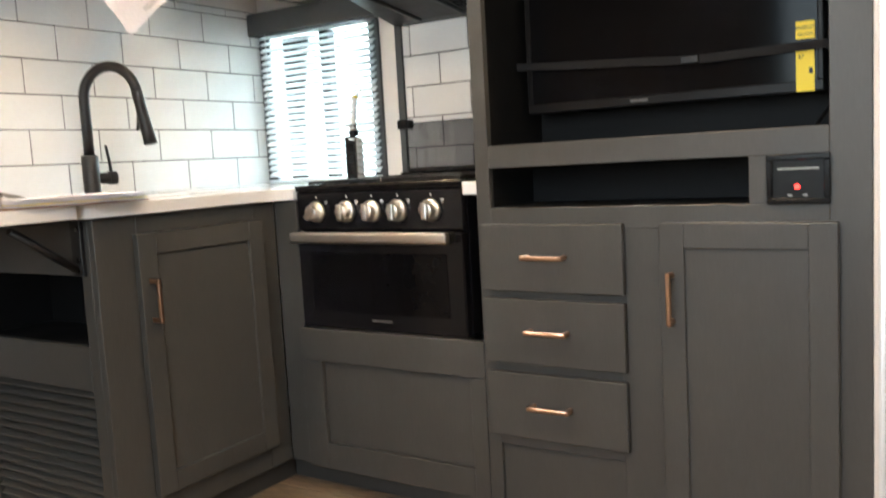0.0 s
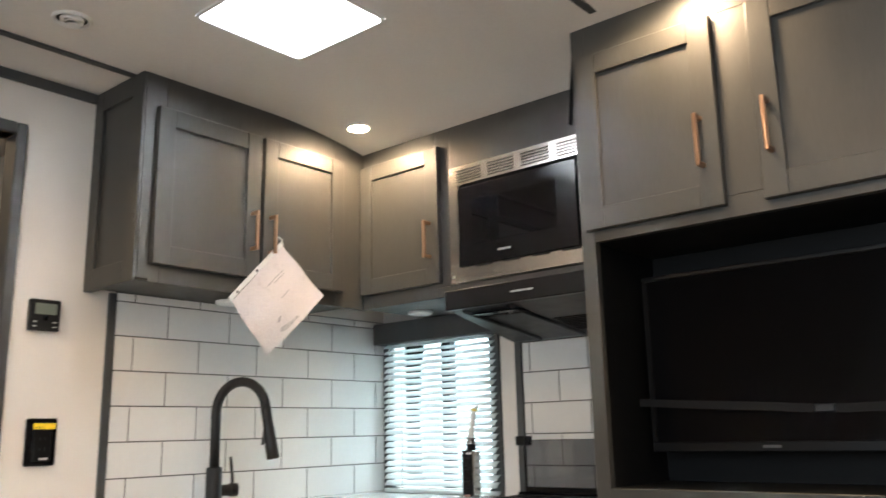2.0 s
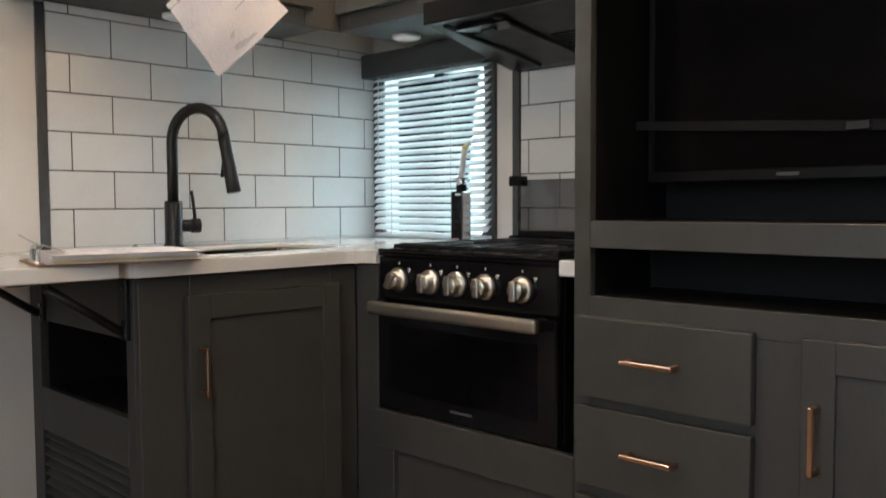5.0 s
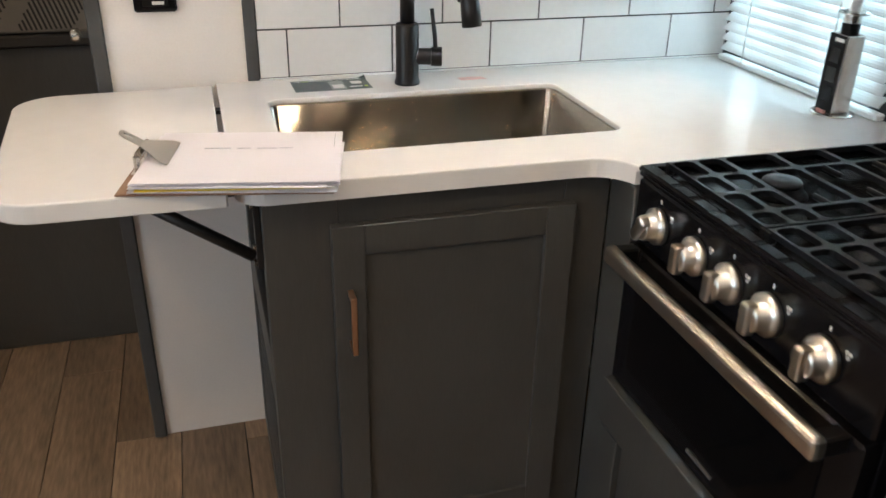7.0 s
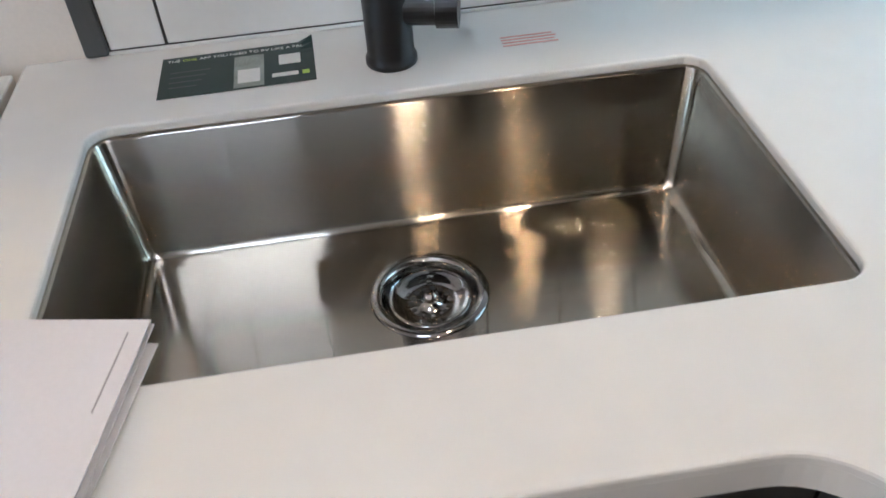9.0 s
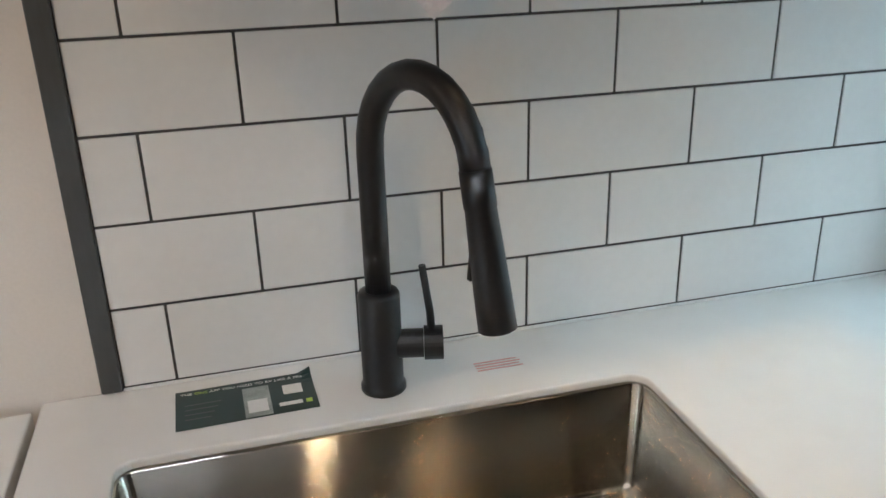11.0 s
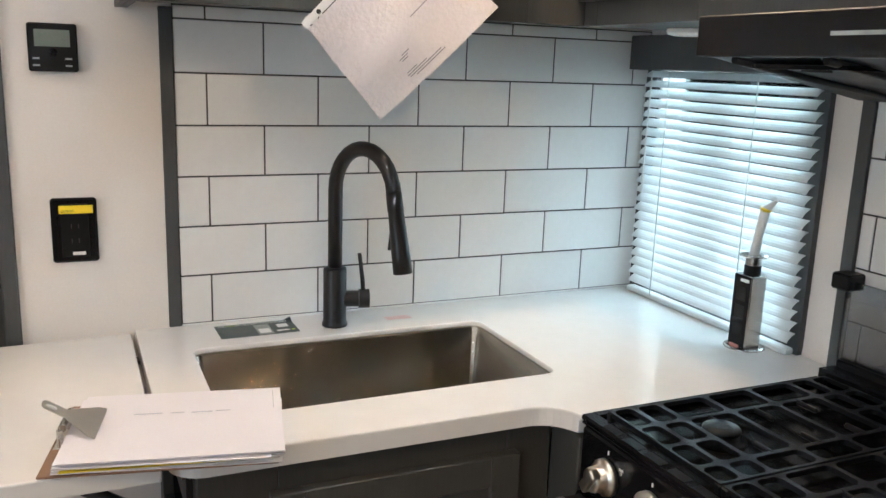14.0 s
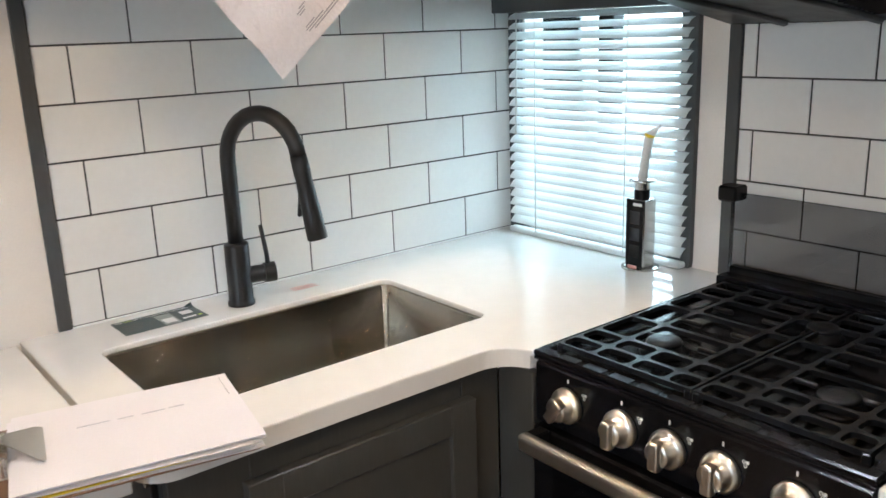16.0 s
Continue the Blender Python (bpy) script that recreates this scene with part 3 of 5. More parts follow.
# ---- fold-down table leaf beside the counter ----
def leaf():
    t = thing("table_leaf", (-1.35, -0.3, COUNTER), "white quartz fold-up worktop leaf with rounded corners, raised", "table leaf")
    pts = [(-1.194, -0.018)] + arc(-1.47, -0.11, 0.08, 90, 180, 8) + arc(-1.45, -0.52, 0.07, 180, 270, 8) + [(-1.196, -0.592)]
    bm = outline(bmesh.new(), pts, COUNTER - 0.03, COUNTER)
    bmesh.ops.recalc_face_normals(bm, faces=bm.faces)
    bmesh.ops.bevel(bm, geom=[e for e in bm.edges if e.calc_face_angle(0) > 0.9], offset=0.003, segments=2, profile=0.5, affect="EDGES")
    part("top", bm, QUARTZ, t)
    for y in (-0.52, -0.085):
        b = part("bracket", boxes((-1.160, -1.1505, y - 0.018, y + 0.018, 0.688, 0.812), (-1.38, -1.155, y - 0.012, y + 0.012, 0.813, 0.8205), r=0.001), BLACK, t, "black folding steel bracket")
        bm = bmesh.new()
        tube(bm, [(-1.164, y, 0.705), (-1.31, y, 0.806)], 0.0095, 8)
        part("brace", bm, BLACK, b)
        for z in (0.698, 0.725, 0.795):
            part("screw", rod(bmesh.new(), (-1.160, y - 0.010, z), (-1.1645, y - 0.010, z), 0.0055, sides=12), CHROME, b)
    return t


leaf()


# ---- range ----
RY0, RY1 = -1.193, -0.654


def grate_cells(bm, x0, x1, y0, y1, z):
    """A cast grate: flat ribs round cells with rounded corners, fingers reaching over the burners."""
    xs = [0, 0.095, 0.20, 0.40, 0.60, 0.80, 0.905, 1.0]
    ys = [0, 0.19, 0.46, 0.73, 1.0]
    rib = 0.0042
    for i in range(7):
        for j in range(4):
            if i in (2, 3, 4) and j == 2:
                continue
            a, b = x0 + (x1 - x0) * xs[i], x0 + (x1 - x0) * xs[i + 1]
            j1 = j + 2 if i in (2, 3, 4) and j == 1 else j + 1
            c, d = y0 + (y1 - y0) * ys[j], y0 + (y1 - y0) * ys[j1]
            ring(bm, rounded(a, b, c, d, 0.0008, 4), rounded(a + rib, b - rib, c + rib, d - rib, min(0.010, 0.4 * (b - a - 2 * rib)), 4),
                 lambda u, v, k: (u, v, z - 0.008 + 0.008 * k))
    for x in xs[2:5]:
        u = x0 + (x1 - x0) * (x + 0.1)
        box(bm, u - 0.0035, u + 0.0035, y0 + (y1 - y0) * 0.19, y0 + (y1 - y0) * 0.34, z - 0.0075, z + 0.001, r=0.002)
        box(bm, u - 0.0035, u + 0.0035, y0 + (y1 - y0) * 0.56, y0 + (y1 - y0) * 0.73, z - 0.0075, z + 0.001, r=0.002)


def cooker():
    c = thing("gas_range", (-0.3, -0.93, 0.45), "black built-in gas range with five nickel knobs and an oven", "range")
    part("body", boxes((-0.555, -0.02, RY0, RY1, 0.468, 0.838), r=0.002), GLOSS_BLACK, c)
    top = bmesh.new()
    box(top, -0.575, -0.035, RY0 - 0.001, RY1 + 0.002, 0.838, 0.846, r=0.003)
    for row in ((-0.578, -0.552, RY0, RY1, 0.846, 0.856), (-0.075, -0.035, RY0, RY1, 0.846, 0.872), (-0.56, -0.075, RY0, RY0 + 0.018, 0.846, 0.856),
                (-0.56, -0.075, RY1 - 0.018, RY1 + 0.001, 0.846, 0.856)):
        part("cooktop_rim", boxes(row, r=0.003), GLOSS_BLACK, c)
    cook = part("cooktop", top, GLOSS_BLACK, c)
    for k in range(9):
        y = RY0 + 0.07 + k * (RY1 - RY0 - 0.14) / 8
        part("vent_slot", boxes((-0.574, -0.558, y - 0.018, y + 0.018, 0.8555, 0.8568)), IRON, cook)
    for x, y, r in ((-0.42, -1.07, 0.031), (-0.42, -0.79, 0.031), (-0.19, -0.93, 0.028)):
        b = part("burner", lathe(bmesh.new(), (x, y, 0.846), (0, 0, 1), [(0.0, r * 1.25), (0.004, r * 1.2), (0.006, r * 0.95), (0.014, r * 0.95), (0.015, r * 0.4)], 30), IRON, c, "round black burner")
        part("burner_cap", lathe(bmesh.new(), (x, y, 0.861), (0, 0, 1), [(0.0, r * 0.9), (0.004, r * 0.92), (0.007, r * 0.85), (0.008, r * 0.3)], 30), IRON, b)
    for y0, y1 in ((RY0 + 0.025, -0.931), (-0.926, RY1 - 0.025)):
        bm = bmesh.new()
        grate_cells(bm, -0.545, -0.085, y0, y1, 0.866)
        for x in (-0.541, -0.09):
            for y in (y0 + 0.004, y1 - 0.004):
                box(bm, x - 0.006, x + 0.006, y - 0.006, y + 0.006, 0.8465, 0.864, r=0.002)
        part("grate", bm, IRON, c, "cast iron grate")
    panel = part("control_panel", boxes((-0.575, -0.555, RY0 + 0.002, RY1 - 0.002, 0.733, 0.837), r=0.004), GLOSS_BLACK, c)
    for y in (-0.729, -0.833, -0.916, -0.999, -1.100):
        knob = part("knob", lathe(bmesh.new(), (-0.5755, y, 0.784), (-1, 0, 0), [(0.0, 0.0285), (0.008, 0.0285), (0.011, 0.024), (0.013, 0.0205), (0.027, 0.0195), (0.030, 0.018), (0.031, 0.012)], 36), NICKEL, c, "round satin nickel knob")
        bm = bmesh.new()
        box(bm, -0.009, 0.008, -0.0090, 0.0090, -0.0225, 0.0205, r=0.004, seg=2)
        bmesh.ops.transform(bm, verts=bm.verts, matrix=pose(-0.605, y, 0.784, 35 if y > -0.75 else 0, 0, 0))
        part("grip", bm, NICKEL, knob)
        part("mark", boxes((-0.5762, -0.5752, y - 0.0012, y + 0.0012, 0.820, 0.826)), PRINT_WHITE, panel)
        for dy, dz in ((-0.030, 0.022), (-0.0352, 0.022), (-0.0326, 0.0165)):
            bm = bmesh.new()
            ring(bm, arc(0, 0, 0.0024, 0, 345, 11), arc(0, 0, 0.0016 if dy != -0.0352 else 0.0003, 0, 345, 11),
                 lambda u, v, d, y=y, dy=dy, dz=dz: (-0.5757 + 0.0006 * d, y + dy + u, 0.788 + dz + v))
            part("burner_mark", bm, PRINT_WHITE, panel)
    door = part("oven_door", boxes((-0.582, -0.555, RY0 + 0.003, RY1 - 0.003, 0.468, 0.728), r=0.004), GLOSS_BLACK, c)
    part("oven_window", boxes((-0.5845, -0.582, RY0 + 0.05, RY1 - 0.05, 0.515, 0.675), r=0.001), SCREEN, door)
    part("name_plate", boxes((-0.585, -0.582, -0.965, -0.90, 0.494, 0.499)), PRINT_DIM, door)
    bm = bmesh.new()
    box(bm, -0.632, -0.610, RY0 + 0.020, RY1 - 0.016, 0.703, 0.733, r=0.008, seg=3)
    part("handle", bm, NICKEL, door, "broad satin nickel bar handle")
    for y in (RY0 + 0.034, RY1 - 0.030):
        part("handle_bracket", boxes((-0.615, -0.58, y - 0.012, y + 0.012, 0.705, 0.731), r=0.003), BLACK_PLASTIC, door)
    lid = part("glass_lid", boxes((-0.030, -0.024, RY0 + 0.004, RY1 + 0.004, 0.873, 1.030), r=0.002), SMOKED, c, "smoked glass lid, folded up")
    lid.visible_shadow = False
    part("hinge_bar", boxes((-0.040, -0.018, RY0 + 0.004, RY1 - 0.004, 0.865, 0.885), r=0.004), BLACK_PLASTIC, c)
    part("lid_clip", boxes((-0.045, -0.001, RY1 - 0.015, RY1 + 0.025, 1.012, 1.042), r=0.004), BLACK_PLASTIC, c)
    return c


def range_base():
    c = thing("range_base_panel", (-0.59, -0.93, 0), "dark grey panelled cabinet front under the oven", "cabinet")
    bm = bmesh.new()
    for row in ((-0.595, -0.577, RY0 - 0.048, RY1 + 0.0, 0.375, 0.466), (-0.595, -0.577, RY0 - 0.048, RY0 - 0.004, 0.07, 0.375),
                (-0.595, -0.577, RY1 - 0.07, RY1 + 0.0, 0.07, 0.375), (-0.595, -0.577, RY0 - 0.004, RY1 - 0.07, 0.07, 0.145),
                (-0.582, -0.570, RY0 - 0.01, RY1 - 0.06, 0.135, 0.385), (-0.53, -0.52, RY0 - 0.045, RY1 + 0.12, 0, 0.075),
                (-0.577, -0.560, RY1 + 0.0005, RY1 + 0.082, 0.07, 0.815)):
        part("toe_kick" if row[5] < 0.1 else "stile" if row[5] - row[4] > 0.28 else "panel" if row[1] > -0.575 else "rail", boxes(row, r=0.0015), GREY, c)
    return c


cooker()
range_base()


# ---- tall cabinet with the television ----
def tall_cabinet():
    c = thing("media_cabinet", (-0.3, -1.66, 0), "dark grey tall cabinet with drawers, doors and a television niche", "cabinet")
    f0, f1 = -0.600, -0.580  # face frame
    a, b = -2.075, -1.245
    bm = bmesh.new()
    rows = [(a, a + 0.072, 0.0, H_CEIL), (b - 0.036, b, 0.0, H_CEIL),  # stiles
            (a + 0.072, b - 0.036, 1.488, 1.535), (a + 0.072, b - 0.036, 1.955, H_CEIL),
            (a + 0.072, b - 0.036, 0.879, 0.930), (-2.003, -1.859, 0.787, 0.879), (a + 0.072, b - 0.036, 0.740, 0.787),
            (-1.70, -1.59, 0.0, 0.740), (a + 0.072, -1.70, 0.0, 0.06), (-1.59, b - 0.036, 0.0, 0.05), (-1.59, b - 0.036, 0.225, 0.26),
            (-1.59, b - 0.036, 0.40, 0.44), (-1.59, b - 0.036, 0.575, 0.61), (-1.72, -1.57, 1.535, 1.955)]
    for y0, y1, z0, z1 in rows:
        part("stile" if z1 - z0 > 0.4 else "rail", boxes((f0, f1, y0, y1, z0, z1), r=0.0012), GREY, c)
    part("lower_panel", boxes((-0.59, -0.585, -1.59, b - 0.036, 0.04, 0.235)), GREY, c)
    part("side_panel", boxes((f1, -0.002, b - 0.018, b, 0.0, H_CEIL), r=0.001), GREY, c)
    part("back_panel", boxes((f1, -0.002, a, a + 0.018, 0.0, H_CEIL)), GREY, c)
    # Television niche lining takes the recess shade as its colour
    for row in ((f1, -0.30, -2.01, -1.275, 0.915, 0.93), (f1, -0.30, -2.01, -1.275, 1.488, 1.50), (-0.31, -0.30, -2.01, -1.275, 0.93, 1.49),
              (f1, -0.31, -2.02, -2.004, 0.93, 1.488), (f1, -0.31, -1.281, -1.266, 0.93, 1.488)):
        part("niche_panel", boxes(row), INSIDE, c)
    # Slot lining in the same near-black, its shade painted in
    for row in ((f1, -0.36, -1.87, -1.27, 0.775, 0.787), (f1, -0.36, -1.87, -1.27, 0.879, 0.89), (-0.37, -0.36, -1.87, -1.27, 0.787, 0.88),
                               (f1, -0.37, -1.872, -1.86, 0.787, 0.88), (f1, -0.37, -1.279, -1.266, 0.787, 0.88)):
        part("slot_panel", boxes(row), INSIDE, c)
    for z0, z1 in ((0.597, 0.751), (0.428, 0.580), (0.252, 0.407)):
        d = slab(c, "x", f0 - 0.001, -1.605, -1.261, z0, z1)
        pull(d, "x", f0 - 0.020, -1.428, (z0 + z1) / 2 + 0.004, 0.102, False)
    d = shaker(c, "x", f0 - 0.001, -2.020, -1.683, 0.035, 0.752)
    pull(d, "x", f0 - 0.020, -1.710, 0.598, 0.108, True)
    d = shaker(c, "x", f0 - 0.001, -1.605, -1.266, 1.514, 1.950)
    pull(d, "x", f0 - 0.020, -1.567, 1.66, 0.118, True)
    d = shaker(c, "x", f0 - 0.001, -2.020, -1.686, 1.510, 1.948)
    pull(d, "x", f0 - 0.020, -1.713, 1.66, 0.118, True)
    return c


tall_cabinet()


def television():
    t = thing("television", (-0.40, -1.64, 0.95), "black flat television with a dark screen, strapped in", "television")
    x = -0.432
    y0, y1, z0, z1 = -1.970, -1.306, 1.003, 1.420
    bm = bmesh.new()
    for row in ((x, x + 0.03, y0, y1, z1 - 0.012, z1), (x, x + 0.03, y0, y1, z0, z0 + 0.022), (x, x + 0.03, y0, y0 + 0.012, z0 + 0.022, z1 - 0.012), (x, x + 0.03, y1 - 0.012, y1, z0 + 0.022, z1 - 0.012)):
        box(bm, *row, r=0.002)
    part("bezel", bm, BLACK_PLASTIC, t)
    part("back", boxes((x + 0.012, x + 0.055, y0 + 0.004, y1 - 0.004, z0 + 0.004, z1 - 0.004), r=0.006), BLACK_PLASTIC, t)
    part("screen", boxes((x + 0.004, x + 0.011, y0 + 0.012, y1 - 0.012, z0 + 0.022, z1 - 0.012)), SCREEN, t)
    part("name_plate", boxes((x - 0.001, x, -1.605, -1.565, z0 + 0.008, z0 + 0.014)), PRINT_DIM, t)
    part("wall_mount", boxes((x + 0.055, -0.31, -1.75, -1.58, 1.1, 1.3)), BLACK, t)
    return t


television()
# ---- upper cabinets ----
def upper_cabinet():
    c = thing("upper_cabinet", (-0.75, -0.13, 1.46), "dark grey wall cabinet over the sink with two shaker doors", "cabinet")
    y, x0, x1 = -0.260, -1.185, -0.002
    bm = bmesh.new()
    for row in ((x0, -1.12, y, y + 0.02, 1.462, H_CEIL), (-0.815, -0.78, y, y + 0.02, 1.53, 1.95), (-0.49, -0.345, y, y + 0.02, 1.462, H_CEIL),
                (-1.12, -0.49, y, y + 0.02, 1.462, 1.53), (-1.12, -0.49, y, y + 0.02, 1.94, H_CEIL), (-1.12, -0.49, y + 0.01, y + 0.02, 1.53, 1.94)):
        part("stile" if row[5] - row[4] > 0.4 else "rail", boxes(row, r=0.0012), GREY, c)
    side = boxes((x0, x0 + 0.012, -0.24, -0.001, 1.462, H_CEIL))
    for row in ((x0 - 0.010, x0, -0.045, -0.001, 1.462, H_CEIL - 0.001), (x0 - 0.010, x0, -0.26, -0.205, 1.462, H_CEIL - 0.001), (x0 - 0.010, x0, -0.205, -0.045, 1.462, 1.52),
                (x0 - 0.010, x0, -0.205, -0.045, 1.985, H_CEIL - 0.001)):
        box(side, *row, r=0.001)
    part("side_panel", side, GREY, c)
    part("bottom", boxes((x0 + 0.012, -0.385, -0.24, -0.001, 1.474, 1.486)), GREY, c)
    d = shaker(c, "-y", y - 0.001, -1.152, -0.806, 1.511, 1.950)
    pull(d, "-y", y - 0.020, -0.838, 1.648, 0.118, True)
    d = shaker(c, "-y", y - 0.001, -0.795, -0.470, 1.509, 1.950)
    pull(d, "-y", y - 0.020, -0.772, 1.646, 0.118, True)
    part("catch_plate", boxes((-1.19, -1.155, -0.262, -0.2605, 1.466, 1.470)), STEEL, c)
    return c


def corner_cabinet():
    c = thing("corner_cabinet", (-0.17, -0.6, 1.46), "dark grey wall cabinet with one door beside the microwave", "cabinet")
    x = -0.365
    bm = bmesh.new()
    for row in ((x, x + 0.02, -0.650, -0.585, 1.495, H_CEIL), (x, x + 0.02, -0.305, -0.262, 1.462, H_CEIL), (x, x + 0.02, -0.585, -0.305, 1.462, 1.53),
                (x, x + 0.02, -0.585, -0.305, 1.945, H_CEIL), (x + 0.01, x + 0.02, -0.585, -0.305, 1.53, 1.945), (x, x + 0.02, -1.242, -0.650, 1.862, H_CEIL),
                (x, x + 0.02, -1.242, -0.585, 1.462, 1.495)):
        part("stile" if row[5] - row[4] > 0.4 else "rail", boxes(row, r=0.0012), GREY, c)
    part("bottom", boxes((x + 0.002, -0.001, -1.242, -0.262, 1.463, 1.475)), GREY, c)
    d = shaker(c, "x", x - 0.001, -0.612, -0.267, 1.506, 1.946)
    pull(d, "x", x - 0.020, -0.578, 1.645, 0.118, True)
    return c


upper_cabinet()
corner_cabinet()


def microwave():
    m = thing("microwave", (-0.2, -0.9, 1.5), "built-in black microwave in a brushed steel trim frame", "microwave")
    x, y0, y1, z0, z1 = -0.366, -1.243, -0.653, 1.496, 1.861
    bm = bmesh.new()
    for row in ((x - 0.012, x, y0, y1, z1 - 0.062, z1), (x - 0.012, x, y0, y1, z0, z0 + 0.055), (x - 0.012, x, y1 - 0.035, y1, z0 + 0.055, z1 - 0.062), (x - 0.012, x, y0, y0 + 0.035, z0 + 0.055, z1 - 0.062)):
        box(bm, *row, r=0.0015)
    frame_part = part("trim_frame", bm, STEEL, m, "brushed steel trim frame")
    for g in range(5):
        ya = y1 - 0.02 - g * 0.122
        for k in range(5):
            zk = z1 - 0.051 + k * 0.0088
            part("vent_louvre", boxes((x - 0.0155, x - 0.011, ya - 0.106, ya - 0.010, zk, zk + 0.0052), r=0.0015), STEEL, frame_part)
            part("vent_slot", boxes((x - 0.0125, x - 0.0115, ya - 0.106, ya - 0.010, zk - 0.0011, zk)), INK, frame_part)
    for k in range(5):
        ya = y1 - 0.10 - k * 0.10
        part("vent_slot", boxes((x - 0.0127, x - 0.0115, ya - 0.06, ya, z0 + 0.040, z0 + 0.045)), INK, frame_part)
    for y, z in ((y1 - 0.012, z0 + 0.02), (y1 - 0.012, z1 - 0.02)):
        part("screw", rod(bmesh.new(), (x - 0.012, y, z), (x - 0.0145, y, z), 0.004, sides=12), NICKEL, frame_part)
    part("body", boxes((x, -0.02, y0 + 0.01, y1 - 0.01, z0 + 0.003, z1 - 0.01)), BLACK_PLASTIC, m)
    d = part("door", boxes((x - 0.020, x, y0 + 0.13, y1 - 0.040, z0 + 0.045, z1 - 0.072), r=0.003), GLOSS_BLACK, m)
    part("window", boxes((x - 0.0215, x - 0.020, y0 + 0.20, y1 - 0.095, z0 + 0.11, z1 - 0.12), r=0.0006), OVEN_GLASS, d)
    part("name_plate", boxes((x - 0.0212, x - 0.020, -0.885, -0.84, z0 + 0.075, z0 + 0.081)), PRINT_GREY, d)
    part("control_strip", boxes((x - 0.018, x, y0 + 0.036, y0 + 0.127, z0 + 0.058, z1 - 0.066), r=0.002), GLOSS_BLACK, m)
    return m


def hood():
    h = thing("range_hood", (-0.25, -0.95, 1.38), "black under-cabinet range hood with vents beneath", "range hood")
    y0, y1 = -1.243, -0.690
    part("front_strip", boxes((-0.452, -0.43, y0, y1, 1.404, 1.4605), r=0.002), BLACK_PLASTIC, h)
    bm = bmesh.new()
    # body: flat top, underside falling to the wall
    pts = [(-0.43, 1.4605), (-0.002, 1.4605), (-0.002, 1.345), (-0.05, 1.345), (-0.43, 1.406)]
    for y in (y0, y1):
        for x, z in pts:
            bm.verts.new((x, y + (0.05 if y == y1 and x > -0.2 else 0.0), z))
    bm.verts.ensure_lookup_table()
    v, n = bm.verts, len(pts)
    bm.faces.new(v[:n])
    bm.faces.new(v[n:2 * n][::-1])
    for k in range(n):
        bm.faces.new((v[k], v[(k + 1) % n], v[n + (k + 1) % n], v[n + k]))
    bmesh.ops.recalc_face_normals(bm, faces=bm.faces)
    part("body", bm, BLACK_PLASTIC, h)
    under = lambda x: 1.406 - (x + 0.43) * 0.061 / 0.38
    for k in range(9):
        x = -0.25 + 0.016 * k
        bm = bmesh.new()
        box(bm, x, x + 0.008, -1.18, -0.93, under(x) - 0.003, under(x) + 0.004, r=0.001)
        part("vent_slat", bm, GLOSS_BLACK, h)
    for k in range(2):
        y = -0.735 - 0.16 * k
        bm = bmesh.new()
        tube(bm, [(-0.42, y, under(-0.42) - 0.002), (-0.06, y - 0.02, under(-0.06) - 0.002)], 0.007, 6)
        part("rib", bm, BLACK, h)
    part("underside_plate", boxes((-0.40, -0.30, -0.91, -0.75, 1.390, 1.396)), GLOSS_BLACK, h)
    part("switch", boxes((-0.36, -0.345, -0.84, -0.80, 1.387, 1.392)), INK, h)
    part("name_bar", boxes((-0.4532, -0.4515, -1.000, -0.925, 1.4295, 1.4345)), PRINT_GREY, h)
    return h


microwave()
hood()


def puck(x, y, z, name="ceiling_light", r=0.034, warm=True, watts=9.0):
    """A round downlight: a ring and a lit lens."""
    p = thing(name, (x, y, z), "small round warm downlight set in the ceiling, lit; three are added unseen", "ceiling light", "ceiling downlights")
    part("rim", lathe(bmesh.new(), (x, y, z - 0.0005), (0, 0, -1), [(0.0, r * 1.25), (0.004, r * 1.2), (0.006, r), (0.003, r * 0.98)], 30), PLASTIC_WHITE, p)
    part("lens", lathe(bmesh.new(), (x, y, z - 0.0065), (0, 0, -1), [(0.0, r * 0.95), (0.0015, r * 0.8), (0.002, r * 0.3)], 30), LED_WARM, p)
    lamp = new("downlight", bpy.data.lights.new("downlight", "SPOT"))
    lamp.data.energy, lamp.data.color, lamp.data.shadow_soft_size = watts, (1.0, 0.67, 0.38), 0.03
    lamp.data.spot_size, lamp.data.spot_blend = radians(165), 0.35
    lamp.matrix_world = look((x, y, z - 0.016), (x, y, 0))
    return p


LAMP_W = 13.5
# The third, fourth and fifth are out of view, added to brighten the room
for x, y in ((-0.52, -0.40), (-0.69, -1.56), (-2.25, -0.50), (-1.75, -1.56), (-1.75, -2.9), (-1.85, 0.42)):
    puck(x, y, H_CEIL - (0.145 * ((x + 0.8) / 0.8) ** 2 if x > -0.8 else 0.0), watts=LAMP_W if y < 0 else 0.3 * LAMP_W)
for x, y in ((-0.19, -0.36), (-0.80, -0.13)):
    p = thing("puck_light", (x, y, 1.46), "white round puck light under the wall cabinet, off", "cabinet light", "cabinet puck lights")
    part("housing", lathe(bmesh.new(), (x, y, 1.4625), (0, 0, -1), [(0.0, 0.043), (0.006, 0.043), (0.010, 0.039), (0.013, 0.030), (0.0135, 0.01)], 32), PLASTIC_WHITE, p)


